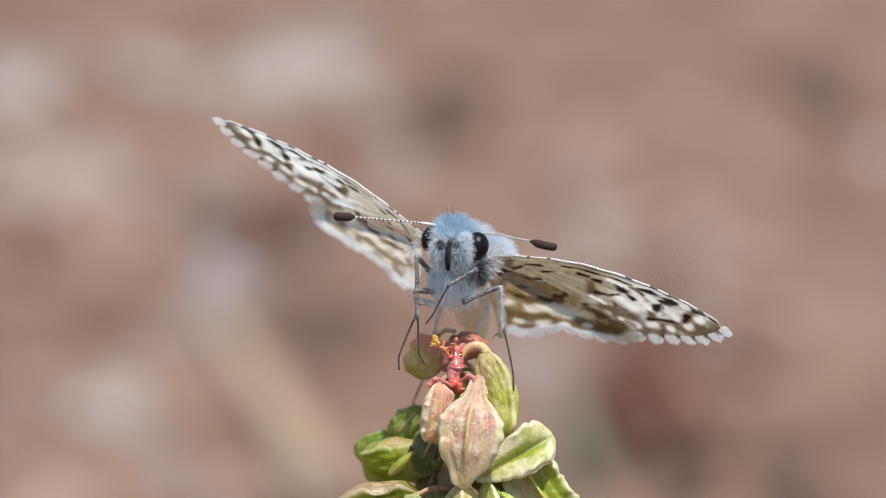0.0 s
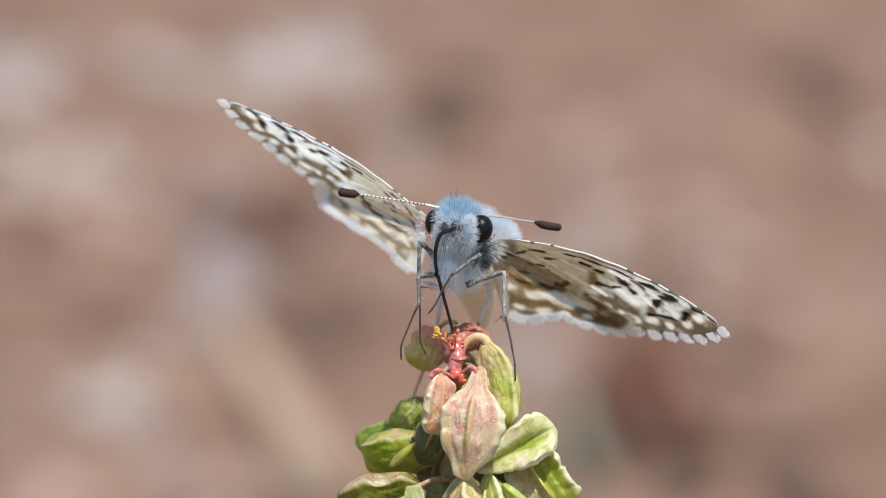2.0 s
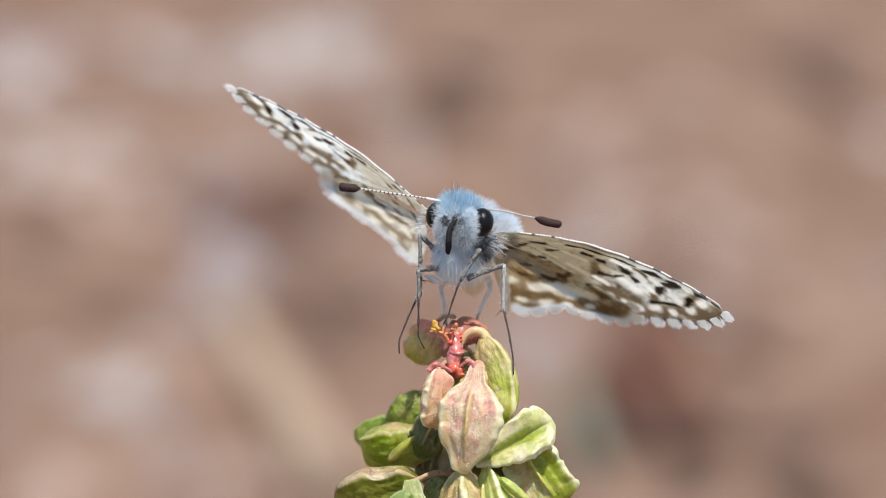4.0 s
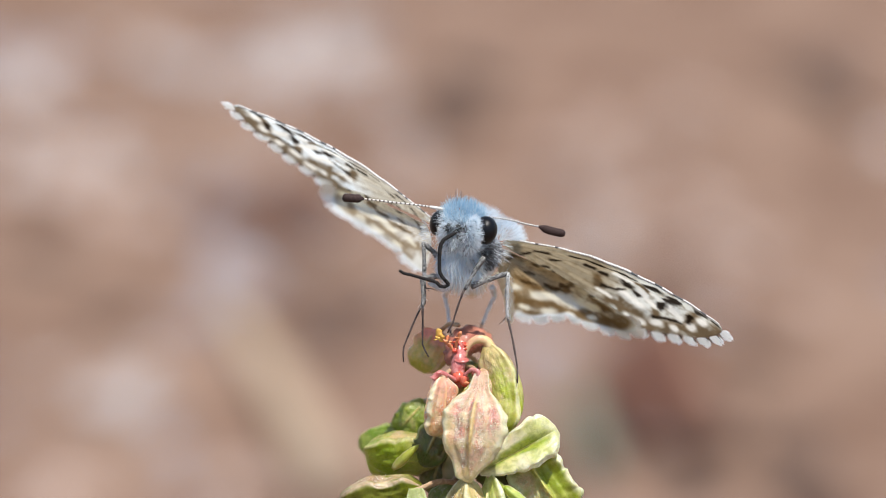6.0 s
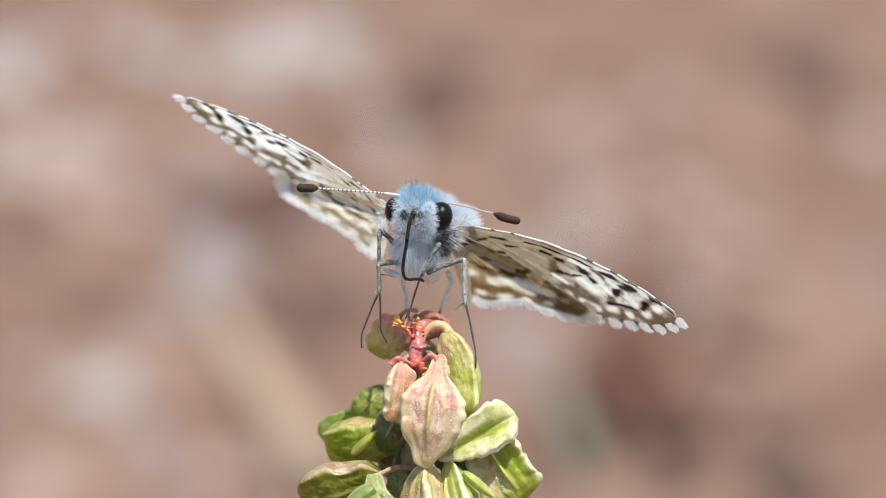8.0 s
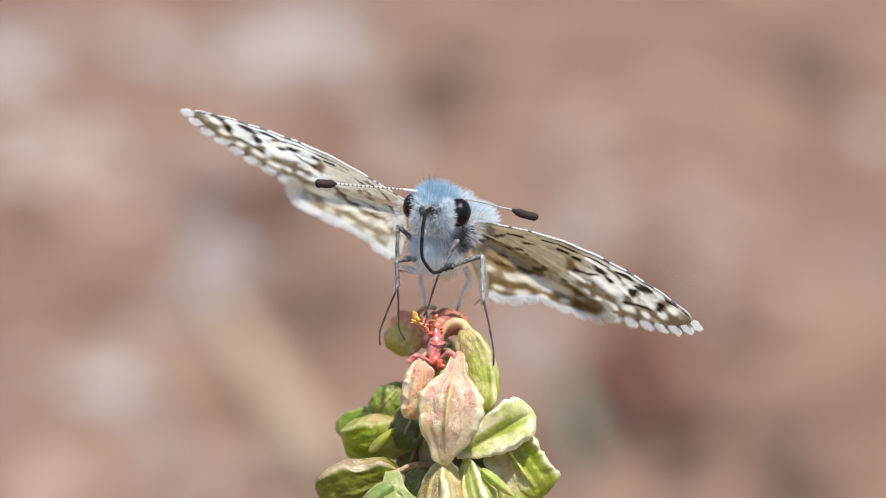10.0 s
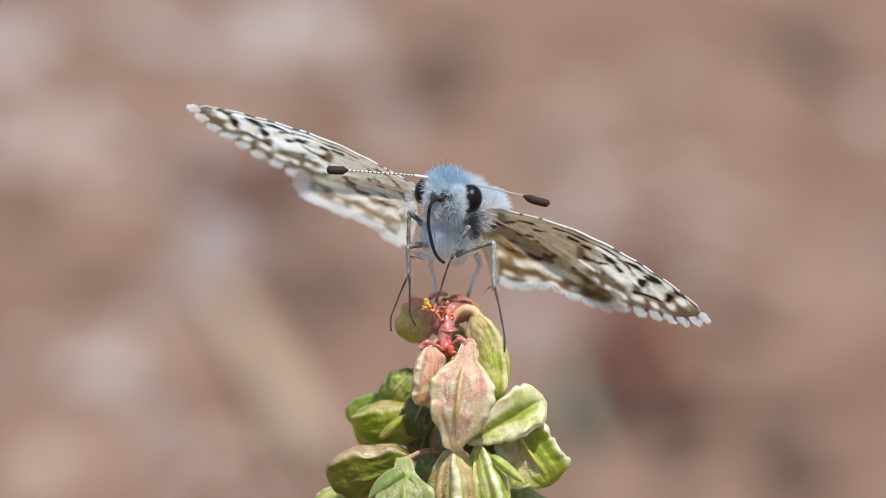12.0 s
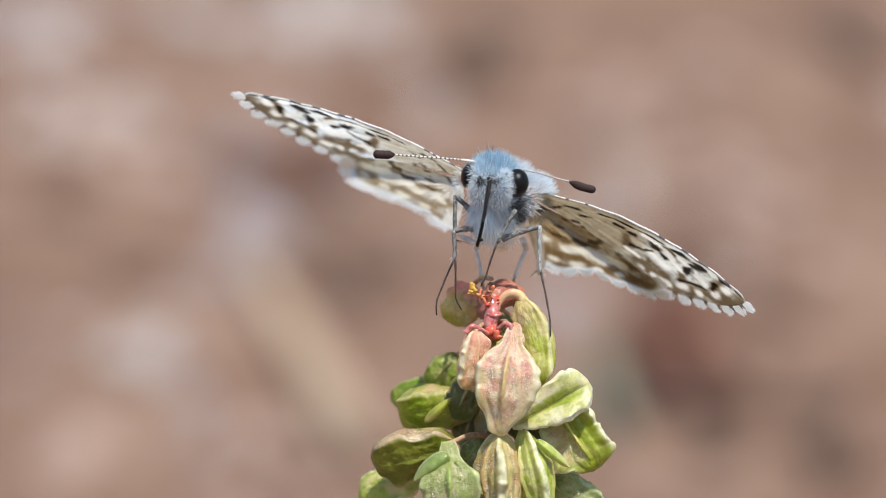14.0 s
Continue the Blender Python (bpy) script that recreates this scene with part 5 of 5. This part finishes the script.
# ---- what moves ----
# seconds, ticks right and down of the stalk's top from its last place in the picture
STALK_AT = [(0, -68, 93), (0.5, -66.5, 99), (1, -80, 84), (1.5, -86.5, 78), (2, -65, 77.5), (2.5, -65, 80), (3, -46.5, 78), (3.5, -69.5, 70.5), (4, -68, 67), (4.2, -68, 65),
            (5.2, -64, 74), (6.3, -58, 83), (6.5, -60, 82), (7, -73.5, 76), (7.5, -101.5, 77), (8, -136, 56), (8.5, -115.5, 63.5), (8.7, -116.5, 65.5), (9.8, -104, 54),
            (10.8, -93, 46), (11, -75, 52), (11.5, -47, 47), (12, -84, 28), (12.5, -59, 12), (13, -19, 5), (13.5, -26, 2), (14, 0, 0)]
# seconds, ticks right and down of the body against the stalk
BODY_AT = [(0, -4, 19), (0.5, -4, 16), (1, -3, 8), (1.5, -1, 4.5), (2, 0, 4), (2.5, 1, 2), (3, 2, 1), (4, 5, 3), (6.5, 4, 2), (8.5, 0, 3), (11, 0, 0), (14, 0, 0)]
LEFT_AT = [(0, 31.3), (0.5, 30.2), (1, 29), (1.5, 31.3), (2, 31.7), (2.5, 34.6), (3, 32.7), (3.5, 32.7), (4, 34.3), (4.2, 36.8), (5.2, 33.5), (6.3, 30.7), (6.5, 30.3), (7.5, 29.9), (8.5, 29.1), (9.8, 25), (11, 22.4), (12.5, 21.2), (14, 20.3)]
RIGHT_AT = [(0, 19), (0.5, 21.2), (1, 23.3), (1.5, 24.5), (2, 23.6), (2.5, 23.7), (3, 23.1), (3.5, 22.3), (4, 21.3), (4.2, 20.7), (5.2, 22.8), (6.3, 24.8), (6.5, 25), (7, 24.1), (7.5, 24.9), (8.5, 25.3), (9.8, 26.5), (11, 27.6), (12.5, 28.6), (14, 29.3)]


# seconds, degrees by which the left and right wings are turned about their leading edges
TWIST = [(0, 1.2, -2.5), (3, 0.9, -3.2), (4.2, 2.2, -3.2), (6.5, 2.2, -2.0), (8.5, 2.2, -1.5), (11, 0.3, 0.0), (14, 0.0, 0.0)]
# seconds, degrees by which the antennae are raised
ANT_LEFT = [(0, 1), (0.5, 2), (1, 4.2), (1.5, 5), (2.5, 4.4), (3, 4.2), (4, 4.2), (6.5, 1.8), (7.5, 0.3), (8.5, 1), (11, 0.6), (14, 0)]
ANT_RIGHT = [(0, 4.4), (0.5, 5.2), (1, 6.1), (1.5, 6.9), (2.5, 6.1), (3, 6.3), (3.5, 5.5), (4, 3.6), (6.5, 2.8), (7, 3.2), (7.5, 1.2), (8.5, 0.9), (11, 1.7), (12.5, 1.1), (14, 0)]


# seconds, degrees by which the abdomen hangs down and is turned aside
ABDOMEN_AT = [(0, 16, 8), (2.8, 16, 8), (3.4, 9, 6), (4.0, 3, 3), (6.3, 0, 0), (14, 0, 0)]


def between(rows, t):
    ts = [r[0] for r in rows]
    return [float(np.interp(t, ts, [r[i] for r in rows])) for i in range(1, len(rows[0]))]


def stalk_pose(t):
    sx, sy = between(STALK_AT, t)
    px, py = between(PAN, t)
    dx, dz = (sx - px) * U, -(sy - py) * U
    return pose(ROOT.x, ROOT.y, dz, 0, math.degrees(dx / top.z), 0)


def raised(t):
    """How far the left foreleg is lifted to wipe the proboscis."""
    return max(0.0, 1 - t / 0.2, 1 - abs(t - 2.0) / 0.15, 1 - abs(t - 4.2) / 0.2 if t < 4.2 else 1 - abs(t - 4.2) / 0.6)


def swung(a, b, f):
    """The chain of joints part of the way from one bend to another, its links still end to end."""
    out = [a[0].lerp(b[0], f)]
    for i in range(LINKS):
        d, e = a[i + 1] - a[i], b[i + 1] - b[i]
        out.append(out[-1] + Quaternion().slerp(d.rotation_difference(e), f) @ d)
    return out


def motions():
    times = [r[0] for r in STALK_AT]
    walk(plant, [(t, stalk_pose(t)) for t in times])
    still = Matrix.Translation(ROOT).inverted()

    def body(t):
        bx, by = between(BODY_AT, t)
        shift = VIEW.to_3x3() @ Vector((bx * U, 0, -by * U))
        return stalk_pose(t) @ still @ Matrix.Translation(shift) @ BUTTERFLY

    walk(skipper, [(t, body(t)) for t in times])
    for side, ob in WINGS:
        rows = LEFT_AT if side < 0 else RIGHT_AT
        walk(ob, [(t, wing_pose(side, a, ob.name.startswith("hind"), between(TWIST, t)[0 if side < 0 else 1])) for t, a in rows])
    for (ob, foot), rows, way in zip(ANTENNAE, (ANT_LEFT, ANT_RIGHT), (1, -1)):
        walk(ob, [(t, Matrix.Translation(foot) @ pose(0, 0, 0, 0, way * a, 0) @ Matrix.Translation(-foot)) for t, a in rows])
    foot = bf(893, 356, 4.0)
    walk(abdomen, [(t, Matrix.Translation(foot) @ pose(0, 0, 0, -a, 0, -b) @ Matrix.Translation(-foot)) for t, a, b in ABDOMEN_AT])
    leg_times = sorted({r[0] for r in BODY_AT} | {0.2, 1.8, 2.2, 2.8, 2.9, 3.05, 3.15, 4.2, 4.8})
    for key, i, ob in SEGMENTS:
        rows = []
        for t in leg_times:
            bx, by = between(BODY_AT, t)
            hold = Vector((-bx * U, 0, by * U))
            j = JOINTS[key]
            j = [j[0], j[1] + hold * 0.3, j[2] + hold * 0.8, j[3] + hold]
            if key == "left_fore":
                f = raised(t)
                lift = [Vector((0, 0, 0)), bf(914, 370, -1.0) - JOINTS[key][1], bf(864, 406, -1.5) - JOINTS[key][2], bf(821, 476, -1.3) - JOINTS[key][3]]
                j = [p + q * f for p, q in zip(j, lift)]
            if key == "right_hind":
                # at first it stands on a lower fruit, then it is drawn up to the tip
                f = min(1.0, max(0.0, (3.15 - t) / 0.35))
                far = [j[0]]
                for p, q, m in zip(j, j[1:], (bf(834, 505, 6.2), bf(816, 580, 7.6), bf(776, 656, 7.4))):
                    far.append(far[-1] + (m - far[-1]).normalized() * (q - p).length)
                turned = [j[0]]
                for p, q, a, b in zip(j, j[1:], far, far[1:]):
                    turned.append(turned[-1] + Quaternion().slerp((q - p).rotation_difference(b - a), f) @ (q - p))
                j = turned
            rows.append((t, aim(j[i], j[i + 1])))
        walk(ob, rows)
    rows = [TONGUE_ROWS[0]]
    for (ta, a), (tb, b) in zip(TONGUE_ROWS, TONGUE_ROWS[1:]):
        rows += [(ta + (tb - ta) * k / 5, swung(a, b, k / 5)) for k in range(1, 5) if a is not b] + [(tb, b)]
    for i, ob in enumerate(TONGUES):
        last = rows[0][1][i + 1] - rows[0][1][i]
        turn = last.to_track_quat("Z", "Y")
        keys = []
        for t, j in rows:
            d = j[i + 1] - j[i]
            turn = last.rotation_difference(d) @ turn
            last = d
            keys.append((t, Matrix.Translation(j[i]) @ turn.to_matrix().to_4x4()))
        walk(ob, keys)


motions()
